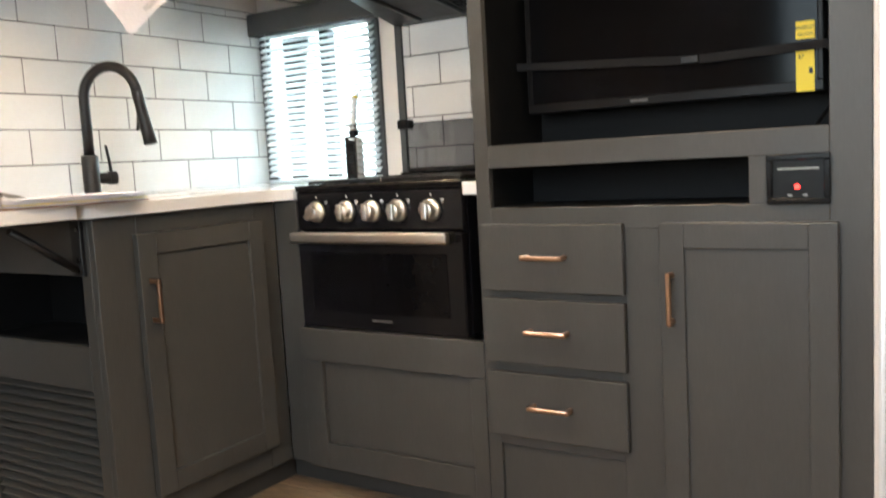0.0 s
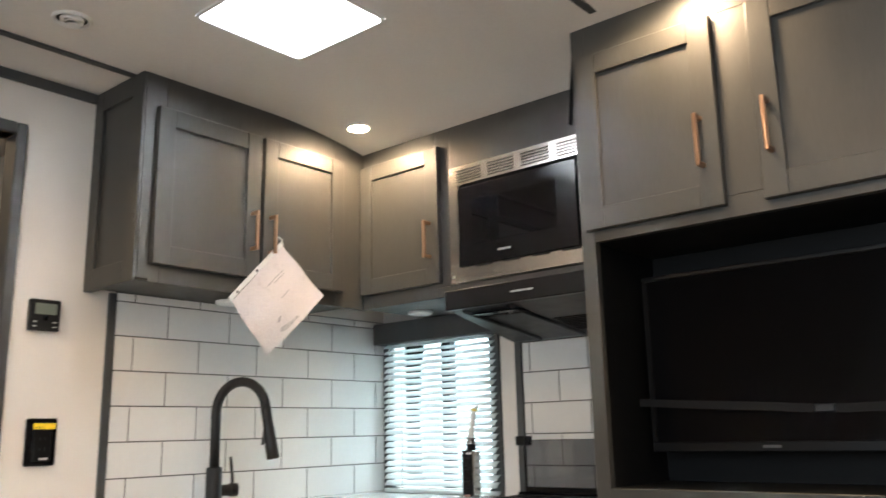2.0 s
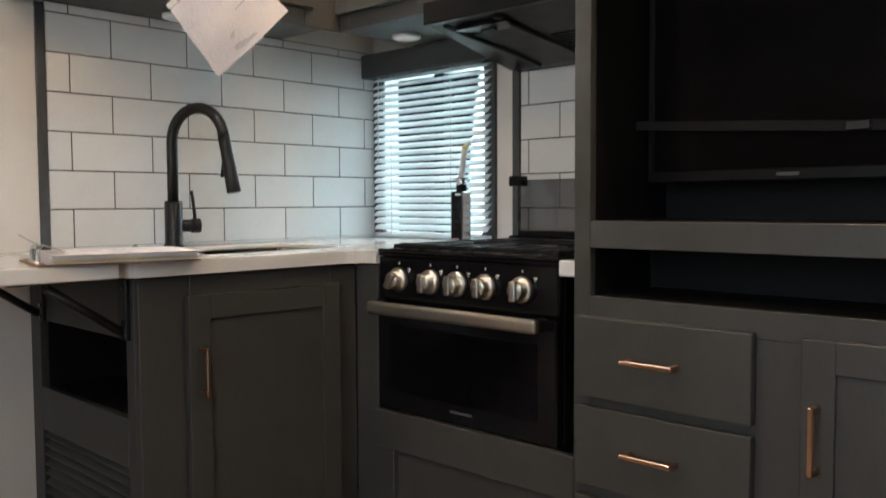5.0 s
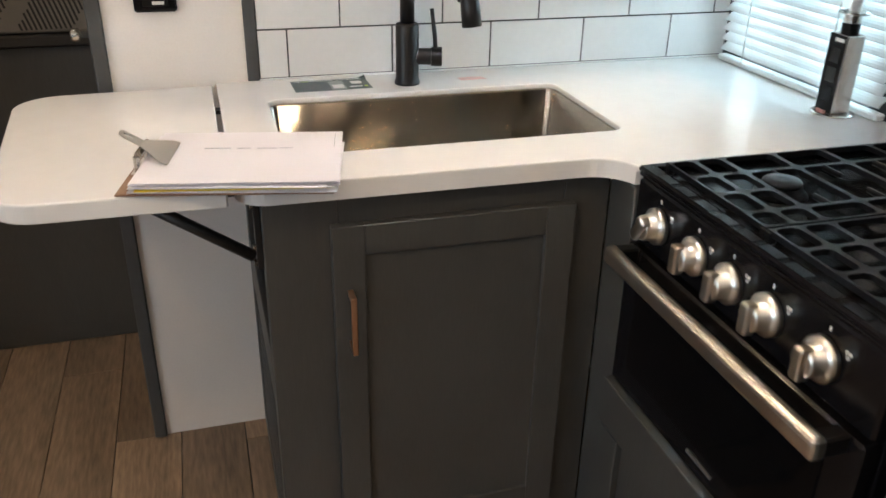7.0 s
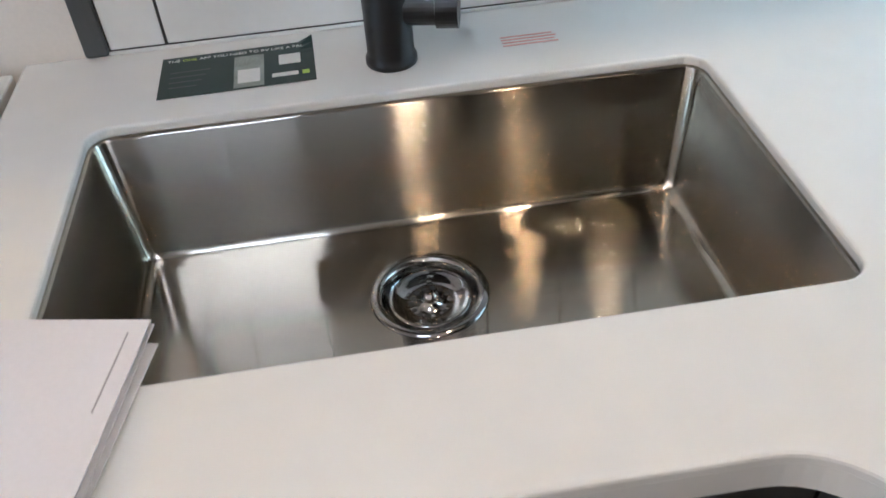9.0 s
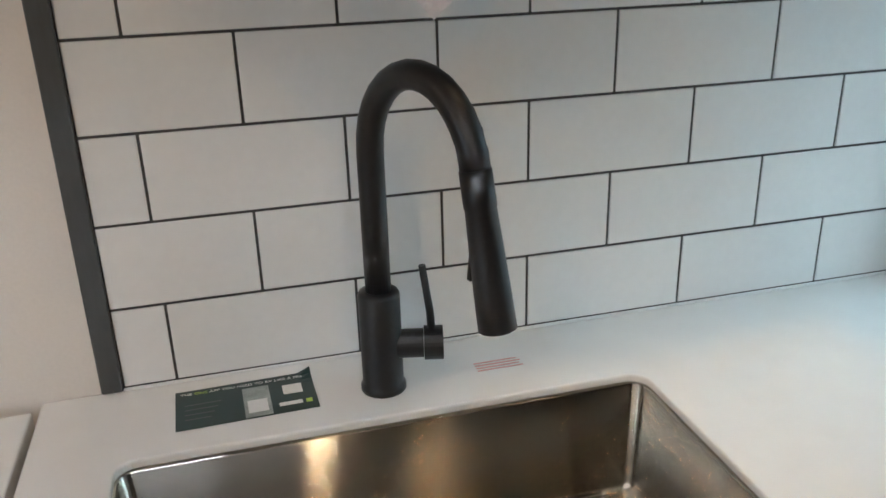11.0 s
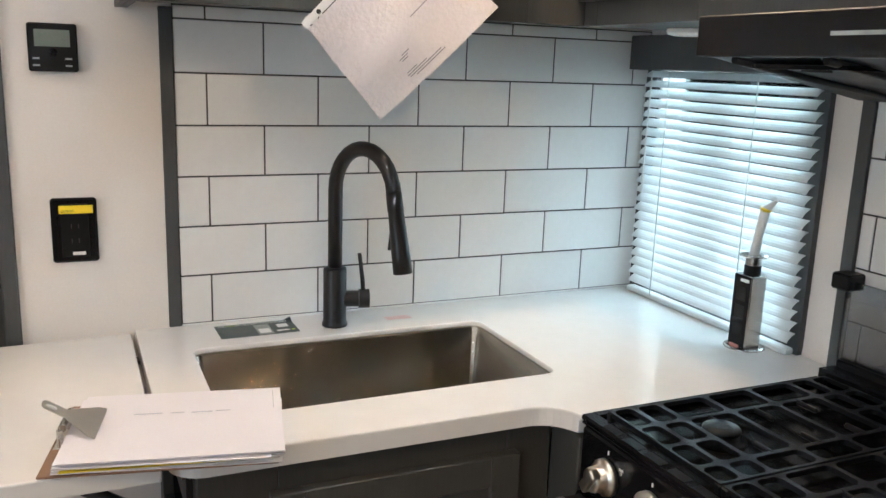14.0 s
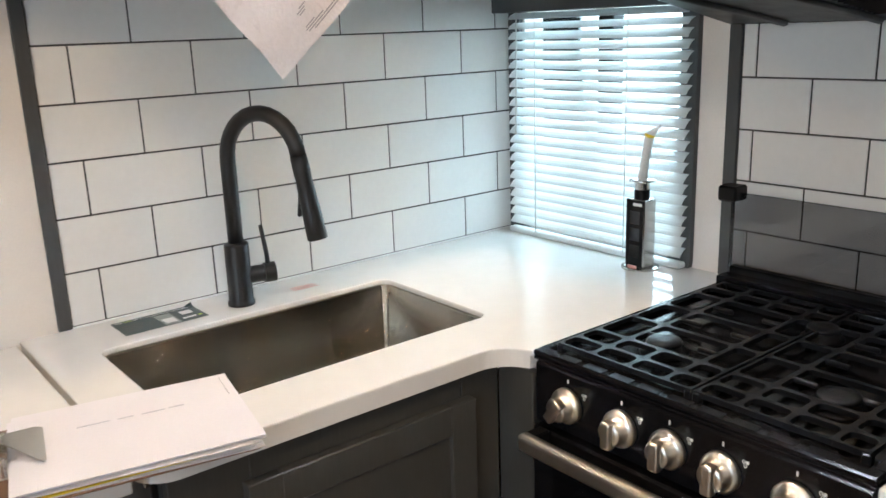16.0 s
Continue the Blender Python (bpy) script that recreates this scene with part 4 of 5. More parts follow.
v = thing("ceiling_vent", (-1.463, -0.394, H_CEIL), "round white ring-louvred air vent in the ceiling", "vent")
part("rim", lathe(bmesh.new(), (-1.463, -0.394, H_CEIL - 0.0005), (0, 0, -1), [(0.0, 0.046), (0.004, 0.045), (0.007, 0.040), (0.004, 0.036), (0.0, 0.035)], 36, False), PLASTIC_WHITE, v)
# No hole here: a flat dark disc paints the shade between the rings
part("shade_disc", lathe(bmesh.new(), (-1.463, -0.394, H_CEIL - 0.0008), (0, 0, -1), [(0.0, 0.0355), (0.0004, 0.02), (0.0006, 0.002)], 36), INSIDE, v, "flat near-black disc painted as the shade behind the rings")
for r in (0.028, 0.018):
    part("ring_louvre", lathe(bmesh.new(), (-1.463, -0.394, H_CEIL - 0.0005), (0, 0, -1), [(0.0, r), (0.008, r - 0.001), (0.010, r - 0.004), (0.004, r - 0.006)], 30, False), PLASTIC_WHITE, v)


# ---- skylight ----
def skylight():
    s = thing("skylight", (-1.12, -0.785, H_CEIL), "square frosted skylight with rounded corners, bright with daylight", "skylight", "", "structure")
    x0, x1, y0, y1 = SKY
    bm = bmesh.new()
    ring(bm, rounded(x0 - 0.004, x1 + 0.004, y0 - 0.004, y1 + 0.004, 0.022), rounded(x0 + 0.003, x1 - 0.003, y0 + 0.003, y1 - 0.003, 0.018), lambda u, v, d: (u, v, H_CEIL - 0.006 + 0.0055 * d))
    part("frame", bm, PLASTIC_WHITE, s)
    part("shaft", boxes((x0 - 0.01, x0, y0, y1, 2.121, 2.24), (x1, x1 + 0.01, y0, y1, 2.121, 2.24), (x0, x1, y0 - 0.01, y0, 2.121, 2.24), (x0, x1, y1, y1 + 0.01, 2.121, 2.24)), PLASTIC_WHITE, s)
    part("diffuser", boxes((x0 + 0.001, x1 - 0.001, y0 + 0.001, y1 - 0.001, 2.052, 2.053)), DIFFUSER, s)
    part("latch", lathe(bmesh.new(), (-1.201, -0.823, 2.0515), (0, 0, -1), [(0.0, 0.014), (0.008, 0.013), (0.010, 0.008)], 20), PRINT_GREY, s)
    return s


skylight()


# ---- kitchen window ----
def kitchen_window():
    w = thing("window_1", (0.05, -0.28, 0.85), "small window with closed white slatted blind", "window", "", "structure")
    bm = bmesh.new()
    ring(bm, rounded(-0.551, -0.012, 0.815, 1.42, 0.05), rounded(-0.512, -0.048, 0.862, 1.39, 0.03), lambda u, v, d: (-0.014 + 0.0135 * d, u, v))
    part("window_frame", bm, GREY_DARK, w)
    pane = part("pane", boxes((0.06, 0.064, -0.505, -0.055, 0.868, 1.385)), CLEAR, w)
    pane.visible_shadow = False
    part("mullion", boxes((0.035, 0.075, -0.297, -0.252, 0.868, 1.385), r=0.003), BLACK_PLASTIC, w)
    return w


kitchen_window()


def blind():
    b = thing("window_blind", (-0.03, -0.28, 1.39), "white horizontal slatted window blind, lowered and nearly closed", "blind")
    y0, y1 = -0.546, -0.036
    part("headrail", boxes((-0.040, -0.016, y0, y1, 1.385, 1.408), r=0.002), SLAT, b)
    count = 23
    for k in range(count):
        z = 1.376 - k * 0.0223
        tilt = 41 if k > 1 else 32
        bm = bmesh.new()
        # a slat with a slight curve
        n = 4
        rows = []
        for i in range(n + 1):
            u = (i / n - 0.5) * 0.026
            h = 0.0022 * (1 - (2 * i / n - 1) ** 2)
            c, s = math.cos(radians(tilt)), math.sin(radians(tilt))
            x, dz = u * c - h * s, u * s + h * c
            rows.append((x, dz))
        va = [[bm.verts.new((-0.029 + x, y, z + dz + e)) for y in (y0 + 0.001 * (k % 3), y1 - 0.001 * ((k + 1) % 3))] for e in (0, 0.0009) for x, dz in rows]
        for i in range(n):
            bm.faces.new((va[i][0], va[i][1], va[i + 1][1], va[i + 1][0]))
            j = i + n + 1
            bm.faces.new((va[j][0], va[j + 1][0], va[j + 1][1], va[j][1]))
        bm.faces.new((va[0][0], va[n + 1][0], va[n + 1][1], va[0][1]))
        bm.faces.new((va[n][0], va[n][1], va[2 * n + 1][1], va[2 * n + 1][0]))
        bmesh.ops.recalc_face_normals(bm, faces=bm.faces)
        part("slat", bm, SLAT, b)
    part("bottom_rail", boxes((-0.042, -0.018, y0, y1, 0.853, 0.866), r=0.003), SLAT, b)
    for y in (-0.40, -0.13):
        part("ladder_cord", tube(bmesh.new(), [(-0.043, y, 1.40), (-0.043, y, 0.86)], 0.0012, 6), CORD, b)
    part("tilt_wand", tube(bmesh.new(), [(-0.048, -0.075, 1.39), (-0.050, -0.073, 1.10)], 0.0018, 6), CORD, b)
    return b


blind()
val = thing("valance", (-0.05, -0.3, 1.38), "dark grey box valance over the kitchen window", "valance")
part("board", boxes((-0.062, -0.002, -0.612, -0.004, 1.385, 1.4625), r=0.002), GREY_DARK, val)


# ---- side of the tall cabinet: white panel with a monitor, closet door ----
def monitor_panel():
    p = thing("wall_panel", (-0.52, -2.08, 0), "white upright panel on the side of the tall cabinet", "panel", "", "structure")
    part("board", boxes((-0.598, -0.455, -2.084, -2.0755, 0.0, H_CEIL - 0.001), r=0.001), WALL, p)
    part("edge_strip", boxes((-0.602, -0.592, -2.088, -2.0845, 0.0, H_CEIL - 0.002)), PLASTIC_WHITE, p)
    m = thing("system_monitor", (-0.53, -2.085, 1.74), "black control panel with red digits", "control panel")
    part("housing", boxes((-0.585, -0.470, -2.096, -2.0845, 1.615, 1.785), r=0.003), BLACK_PLASTIC, m)
    for k in range(4):
        part("digit", boxes((-0.575 + 0.022 * k, -0.560 + 0.022 * k, -2.0972, -2.096, 1.703, 1.725)), LED_RED, m)
    for k in range(5):
        part("button", boxes((-0.57 + 0.018 * k, -0.558 + 0.018 * k, -2.0985, -2.096, 1.645, 1.660), r=0.001), GLOSS_BLACK, m)
    c = thing("closet", (-0.23, -2.08, 0), "dark grey closet with one tall door and a brass pull", "closet")
    part("frame", boxes((-0.453, -0.415, -2.095, -2.0755, 0.0, H_CEIL - 0.001), (-0.05, -0.002, -2.095, -2.0755, 0.0, H_CEIL - 0.001), (-0.415, -0.05, -2.095, -2.0755, 1.96, H_CEIL - 0.001), (-0.415, -0.05, -2.095, -2.0755, 0.0, 0.06)), GREY_DARK, c)
    d = shaker(c, "-y", -2.096, -0.43, -0.03, 0.05, 1.965)
    pull(d, "-y", -2.115, -0.27, 1.29, 0.105, True, "brass bar pull")


monitor_panel()


def entry_window():
    w = thing("window_2", (0.0, -2.62, 0.75), "window with a broad dark rounded frame", "window", "", "structure")
    bm = bmesh.new()
    ring(bm, rounded(-3.04, -2.195, 0.71, 1.79, 0.15, 8), rounded(-2.965, -2.272, 0.785, 1.71, 0.10, 8), lambda u, v, d: (-0.02 + 0.0195 * d, u, v))
    part("window_frame", bm, GREY_DARK, w)
    for z in (1.655, 0.95):
        part("snap", rod(bmesh.new(), (-0.02, -2.218, z), (-0.025, -2.218, z), 0.008, sides=16), PLASTIC_WHITE, w)
    pane = part("pane", boxes((0.05, 0.054, -3.0, -2.24, 0.75, 1.74)), CLEAR, w)
    pane.visible_shadow = False
    l = thing("window_3", (-3.35, -2.6, 0.75), "wide window in the far side wall", "window", "", "structure")
    bm = bmesh.new()
    ring(bm, rounded(-2.63, -1.27, 0.72, 1.93, 0.06, 6), rounded(-2.57, -1.33, 0.78, 1.87, 0.05, 6), lambda u, v, d: (-3.2995 + 0.015 * d, u, v))
    part("window_frame", bm, GREY_DARK, l)
    pane = part("pane", boxes((-3.355, -3.351, -2.60, -1.30, 0.75, 1.9)), CLEAR, l)
    pane.visible_shadow = False


entry_window()

# ---- outdoors ----
solid("ground", boxes((-400, 400, -400, 400, -0.95, -0.9)), GROUND, "pale gravel yard reaching to the horizon", "", "structure")
# Added board whose own glow stands in for bright daylight behind the panes
OUTDOOR_GLOW, glow_nodes, glow_links, glow_bsdf = nodes_of("glowing_backdrop")
patch, tones = glow_nodes.new("ShaderNodeTexNoise"), glow_nodes.new("ShaderNodeValToRGB")
patch.inputs["Scale"].default_value, patch.inputs["Detail"].default_value = 1.6, 5
tones.color_ramp.elements[0].position, tones.color_ramp.elements[0].color = 0.30, (0.78, 0.92, 0.94, 1)
tones.color_ramp.elements[1].position, tones.color_ramp.elements[1].color = 0.52, (0.86, 0.97, 1.0, 1)
glow_where = glow_nodes.new("ShaderNodeTexCoord")
glow_links.new(glow_where.outputs["Object"], patch.inputs["Vector"])
glow_links.new(patch.outputs["Fac"], tones.inputs[0])
glow_links.new(tones.outputs[0], glow_bsdf.inputs["Emission Color"])
glow_bsdf.inputs["Base Color"].default_value = (0.5, 0.5, 0.5, 1)
glow_bsdf.inputs["Emission Strength"].default_value = 3.6
solid("backdrop", boxes((4.0, 4.05, -6.0, 9.0, -0.9, 5.5)), OUTDOOR_GLOW, "glowing backdrop board in place of the bright outdoors beyond the windows", "", "structure")


# ---- bunk room seen through the doorway ----
def bunk_room():
    c = thing("bunk_cabinet", (-1.75, 1.4, 1.45), "dark grey overhead cabinet in the bunk room", "cabinet")
    part("body", boxes((-3.2, -1.155, 0.72, 1.98, 1.49, 1.66), r=0.002), GREY, c)
    for u in (-1.90, -1.51):
        d = shaker(c, "-y", 0.719, u, u + 0.33, 1.50, 1.65, 0.03)
        pull(d, "-y", 0.70, u + 0.15, 1.56, 0.03, False)
    b = thing("bunk", (-1.75, 1.4, 0.4), "bunk with grey diagonally striped cushions", "bunk")
    part("frame", boxes((-3.2, -1.155, 0.72, 1.98, 0.0, 0.79), r=0.004), GREY_DARK, b)
    for z0, z1 in ((1.13, 1.455), (0.83, 1.085)):
        p = part("cushion", boxes((-2.35, -1.16, 0.69, 0.80, z0, z1), r=0.006), FABRIC, b, "grey quilted cushion with dark diagonal stripes")
        # steep stripes, broken into slanting bands
        for k in range(64):
            u, run = -2.06 + 0.0122 * k, []
            for i in range(27):
                z = z0 + 0.008 + (z1 - z0 - 0.016) * i / 26
                inside = (u - 0.85 * (z - z0) + 3) % 0.19 < 0.15
                if inside:
                    run.append(z)
                if run and (not inside or i == 26):
                    if run[-1] - run[0] > 0.012:
                        bm = bmesh.new()
                        box(bm, -0.0024, 0.0024, -0.002, 0.002, (run[0] - run[-1]) / 2, (run[-1] - run[0]) / 2)
                        bmesh.ops.transform(bm, verts=bm.verts, matrix=pose(u - 0.3 * ((run[0] + run[-1]) / 2 - z0), 0.689, (run[0] + run[-1]) / 2, 0, -16, 0))
                        part("stripe", bm, FABRIC_DARK, p)
                    run = []
        part("piping", boxes((-2.36, -1.158, 0.686, 0.70, z0 - 0.035, z0 - 0.005), r=0.004), FABRIC_DARK, p)
    s = thing("bunk_step", (-1.6, 0.72, 0), "dark grey box step in the bunk room", "step")
    part("body", boxes((-2.05, -1.16, 0.50, 0.71, 0.0, 0.40), r=0.004), GREY, s)
    solid("wall_bunk_side", boxes((-1.15, -1.10, 0.055, 2.0, 0, H_CEIL)), WALL, "off-white side wall of the bunk room", "", "structure")
    solid("ceiling_seam_strip", boxes((-3.2, -1.2, 0.78, 0.80, H_CEIL - 0.006, H_CEIL - 0.0005)), GREY_DARK, "thin dark strip over a ceiling seam", "", "structure")
    k = thing("door_knob", (-1.41, 0.03, 0.95), "chrome latch knob on the door frame", "latch")
    part("knob", lathe(bmesh.new(), (-1.4115, 0.01, 0.955), (-1, 0, 0), [(0, 0.006), (0.015, 0.006), (0.018, 0.013), (0.03, 0.013), (0.034, 0.008)], 20), STEEL, k)


bunk_room()


# ---- small things ----
def thermostat():
    t = thing("thermostat", (-1.29, -0.002, 1.39), "black wall thermostat with a grey display", "thermostat")
    part("housing", boxes((-1.340, -1.260, -0.020, -0.0005, 1.345, 1.428), r=0.003), BLACK_PLASTIC, t)
    part("display", boxes((-1.329, -1.272, -0.0212, -0.020, 1.388, 1.417)), LCD, t)
    part("dial", lathe(bmesh.new(), (-1.300, -0.020, 1.378), (0, -1, 0), [(0, 0.007), (0.001, 0.007), (0.0012, 0.004)], 24), GLOSS_BLACK, t)
    for x, z in ((-1.328, 1.366), (-1.328, 1.354), (-1.276, 1.366), (-1.276, 1.354)):
        part("mark", boxes((x - 0.005, x + 0.006, -0.0208, -0.020, z, z + 0.003)), PRINT_GREY, t)
    return t


def outlet():
    o = thing("wall_outlet", (-1.28, -0.002, 1.0), "black wall outlet with a yellow label", "outlet")
    part("plate", boxes((-1.322, -1.243, -0.014, -0.0005, 0.997, 1.118), r=0.004), GLOSS_BLACK, o)
    part("socket", boxes((-1.306, -1.258, -0.017, -0.014, 1.008, 1.108), r=0.002), BLACK_PLASTIC, o)
    part("label", boxes((-1.308, -1.250, -0.0178, -0.017, 1.090, 1.105), r=0.0002), YELLOW, o, "yellow outlet label")
    lettering("words", "OUTLET", 0.006, pose(-1.293, -0.0181, 1.0925, 90, 0, 0), INK, o)
    part("tag", boxes((-1.288, -1.266, -0.0185, -0.017, 1.012, 1.018)), PRINT_WHITE, o)
    for z in (1.035, 1.062):
        part("blade_slot", boxes((-1.289, -1.287, -0.0175, -0.017, z, z + 0.008)), INK, o)
        part("blade_slot", boxes((-1.277, -1.275, -0.0175, -0.017, z, z + 0.008)), INK, o)
    return o


thermostat()
outlet()


def switch_unit():
    s = thing("control_unit", (-0.6, -1.94, 0.83), "black control unit with a red light set in the cabinet", "control unit")
    x, y0, y1, z0, z1 = -0.6005, -2.006, -1.893, 0.785, 0.880
    bm = bmesh.new()
    for row in ((x - 0.010, x, y0, y1, z1 - 0.012, z1), (x - 0.010, x, y0, y1, z0, z0 + 0.012), (x - 0.010, x, y0, y0 + 0.012, z0 + 0.012, z1 - 0.012), (x - 0.010, x, y1 - 0.012, y1, z0 + 0.012, z1 - 0.012)):
        box(bm, *row, r=0.002)
    part("bezel", bm, GLOSS_BLACK, s)
    part("face", boxes((x - 0.005, x - 0.0005, y0 + 0.012, y1 - 0.012, z0 + 0.012, z1 - 0.012)), BLACK_PLASTIC, s)
    part("display_strip", boxes((x - 0.0062, x - 0.005, y0 + 0.02, y1 - 0.02, z1 - 0.030, z1 - 0.026)), PRINT_GREY, s)
    part("indicator", rod(bmesh.new(), (x - 0.0075, -1.948, 0.818), (x - 0.005, -1.948, 0.818), 0.005, sides=16), LED_RED, s)
    for y in (-1.962, -1.935):
        part("mark", boxes((x - 0.006, x - 0.005, y - 0.004, y + 0.004, 0.800, 0.804)), PRINT_GREY, s)
    return s


switch_unit()


def stickers():
    e = thing("energy_label", (-0.457, -1.95, 1.03), "yellow energy guide label stuck on the television", "label")
    x = -0.4335
    part("upper", boxes((x, x + 0.001, -1.954, -1.918, 1.108, 1.143)), YELLOW, e)
    part("lower", boxes((x, x + 0.001, -1.953, -1.918, 1.002, 1.086)), YELLOW, e)
    part("seal", boxes((x - 0.0005, x + 0.001, -1.950, -1.943, 1.038, 1.050)), INK, e)
    lettering("words", "ENERGY", 0.0098, pose(x - 0.0004, -1.936, 1.127, 0, 0, 0) @ TO_X, INK, e, 0.0002)
    lettering("words", "GUIDE", 0.0098, pose(x - 0.0004, -1.936, 1.114, 0, 0, 0) @ TO_X, INK, e, 0.0002)
    lettering("words", "$7", 0.012, pose(x - 0.0004, -1.928, 1.069, 0, 0, 0) @ TO_X, INK, e, 0.0002)
    s = thing("tie_strap", (-0.47, -1.65, 1.13), "black webbing strap buckled across the television", "strap")
    bm = bmesh.new()
    pts = [(-1.284, 1.118), (-1.40, 1.110), (-1.60, 1.098), (-1.68, 1.092), (-1.74, 1.090), (-1.85, 1.092), (-2.0, 1.094)]
    for (a, za), (b, zb) in zip(pts, pts[1:]):
        v = [bm.verts.new(p) for p in ((-0.4405, a, za - 0.009), (-0.4405, b, zb - 0.009), (-0.4405, b, zb + 0.009), (-0.4405, a, za + 0.009),
                                       (-0.4385, a, za - 0.009), (-0.4385, b, zb - 0.009), (-0.4385, b, zb + 0.009), (-0.4385, a, za + 0.009))]
        for f in ((0, 1, 2, 3), (7, 6, 5, 4), (0, 4, 5, 1), (3, 2, 6, 7)):
            bm.faces.new([v[i] for i in f])
    bmesh.ops.recalc_face_normals(bm, faces=bm.faces)
    part("webbing", bm, STRAP, s)
    part("buckle", boxes((-0.447, -0.4395, -1.725, -1.685, 1.083, 1.100), r=0.002), BLACK, s)
    w = thing("cable", (-0.42, -1.99, 0.93), "black cable hanging behind the television", "cable")
    part("wire", tube(bmesh.new(), [(-0.42, -1.992, 1.10), (-0.43, -1.998, 1.03), (-0.44, -1.99, 0.98), (-0.42, -1.955, 0.935)], 0.004, 8), BLACK_PLASTIC, w)
    a = thing("flap_stay", (-0.56, -1.238, 1.9), "thin black flap standing against the tall cabinet", "flap")
    bm = bmesh.new()
    box(bm, -0.006, 0.006, -0.003, 0.003, -0.085, 0.085, r=0.001)
    bmesh.ops.transform(bm, verts=bm.verts, matrix=pose(-0.585, -1.232, 1.885, 7, 0, 0))
    part("plate", bm, BLACK_PLASTIC, a)


stickers()


def hanging_sheet():
    s = thing("paper_sleeve", (-0.745, -0.3, 1.45), "printed sheet in a clear punched sleeve hanging from a cabinet pull", "paper")
    top, right, low, left = Vector((-0.748, -0.300, 1.626)), Vector((-0.570, -0.297, 1.484)), Vector((-0.789, -0.303, 1.283)), Vector((-0.930, -0.300, 1.440))
    n = 14
    def at(u, v, lift=0.0):
        p = top.lerp(right, v).lerp(left.lerp(low, v), u)
        wave = 0.0045 * math.sin(5 * u + 2 * v) + 0.003 * math.sin(11 * v - 3 * u)
        return p + Vector((0, wave - lift, 0))
    def sheet(u0, u1, v0, v1, lift, mat, name):
        bm = bmesh.new()
        k = n if name == "sleeve" else 2
        g = [[[bm.verts.new(at(u0 + (u1 - u0) * i / k, v0 + (v1 - v0) * j / k, lift + e)) for j in range(k + 1)] for i in range(k + 1)] for e in (0, 0.0006)]
        for i in range(k):
            for j in range(k):
                for lay in g:
                    bm.faces.new((lay[i][j], lay[i + 1][j], lay[i + 1][j + 1], lay[i][j + 1])).smooth = True
        bmesh.ops.recalc_face_normals(bm, faces=bm.faces)
        return part(name, bm, mat, s)
    sheet(0, 1, 0.07, 1, 0, SLEEVE, "sleeve")
    strip = sheet(-0.01, 1.01, 0, 0.062, 0.0015, PLASTIC_WHITE, "punched_edge")
    for u in (0.12, 0.5, 0.88):
        c = at(u, 0.033, 0.003)
        part("hole", rod(bmesh.new(), c, c + Vector((0, -0.0008, 0)), 0.004, sides=12), INK, strip)
    for v, u0, u1 in ((0.72, 0.60, 0.66), (0.74, 0.62, 0.69), (0.76, 0.63, 0.68), (0.86, 0.62, 0.70), (0.88, 0.55, 0.71), (0.90, 0.44, 0.70), (0.92, 0.42, 0.66), (0.30, 0.2, 0.5), (0.34, 0.22, 0.4), (0.55, 0.3, 0.46)):
        sheet(u0, u1, v, v + 0.009, 0.0014, GREY_INK, "print_line")
    loop = part("loop", tube(bmesh.new(), [Vector((-0.744, -0.303, 1.622)), Vector((-0.752, -0.312, 1.632)), Vector((-0.764, -0.305, 1.640)), Vector((-0.757, -0.297, 1.63))], 0.002, 6), CORD, s)
    return s


hanging_sheet()


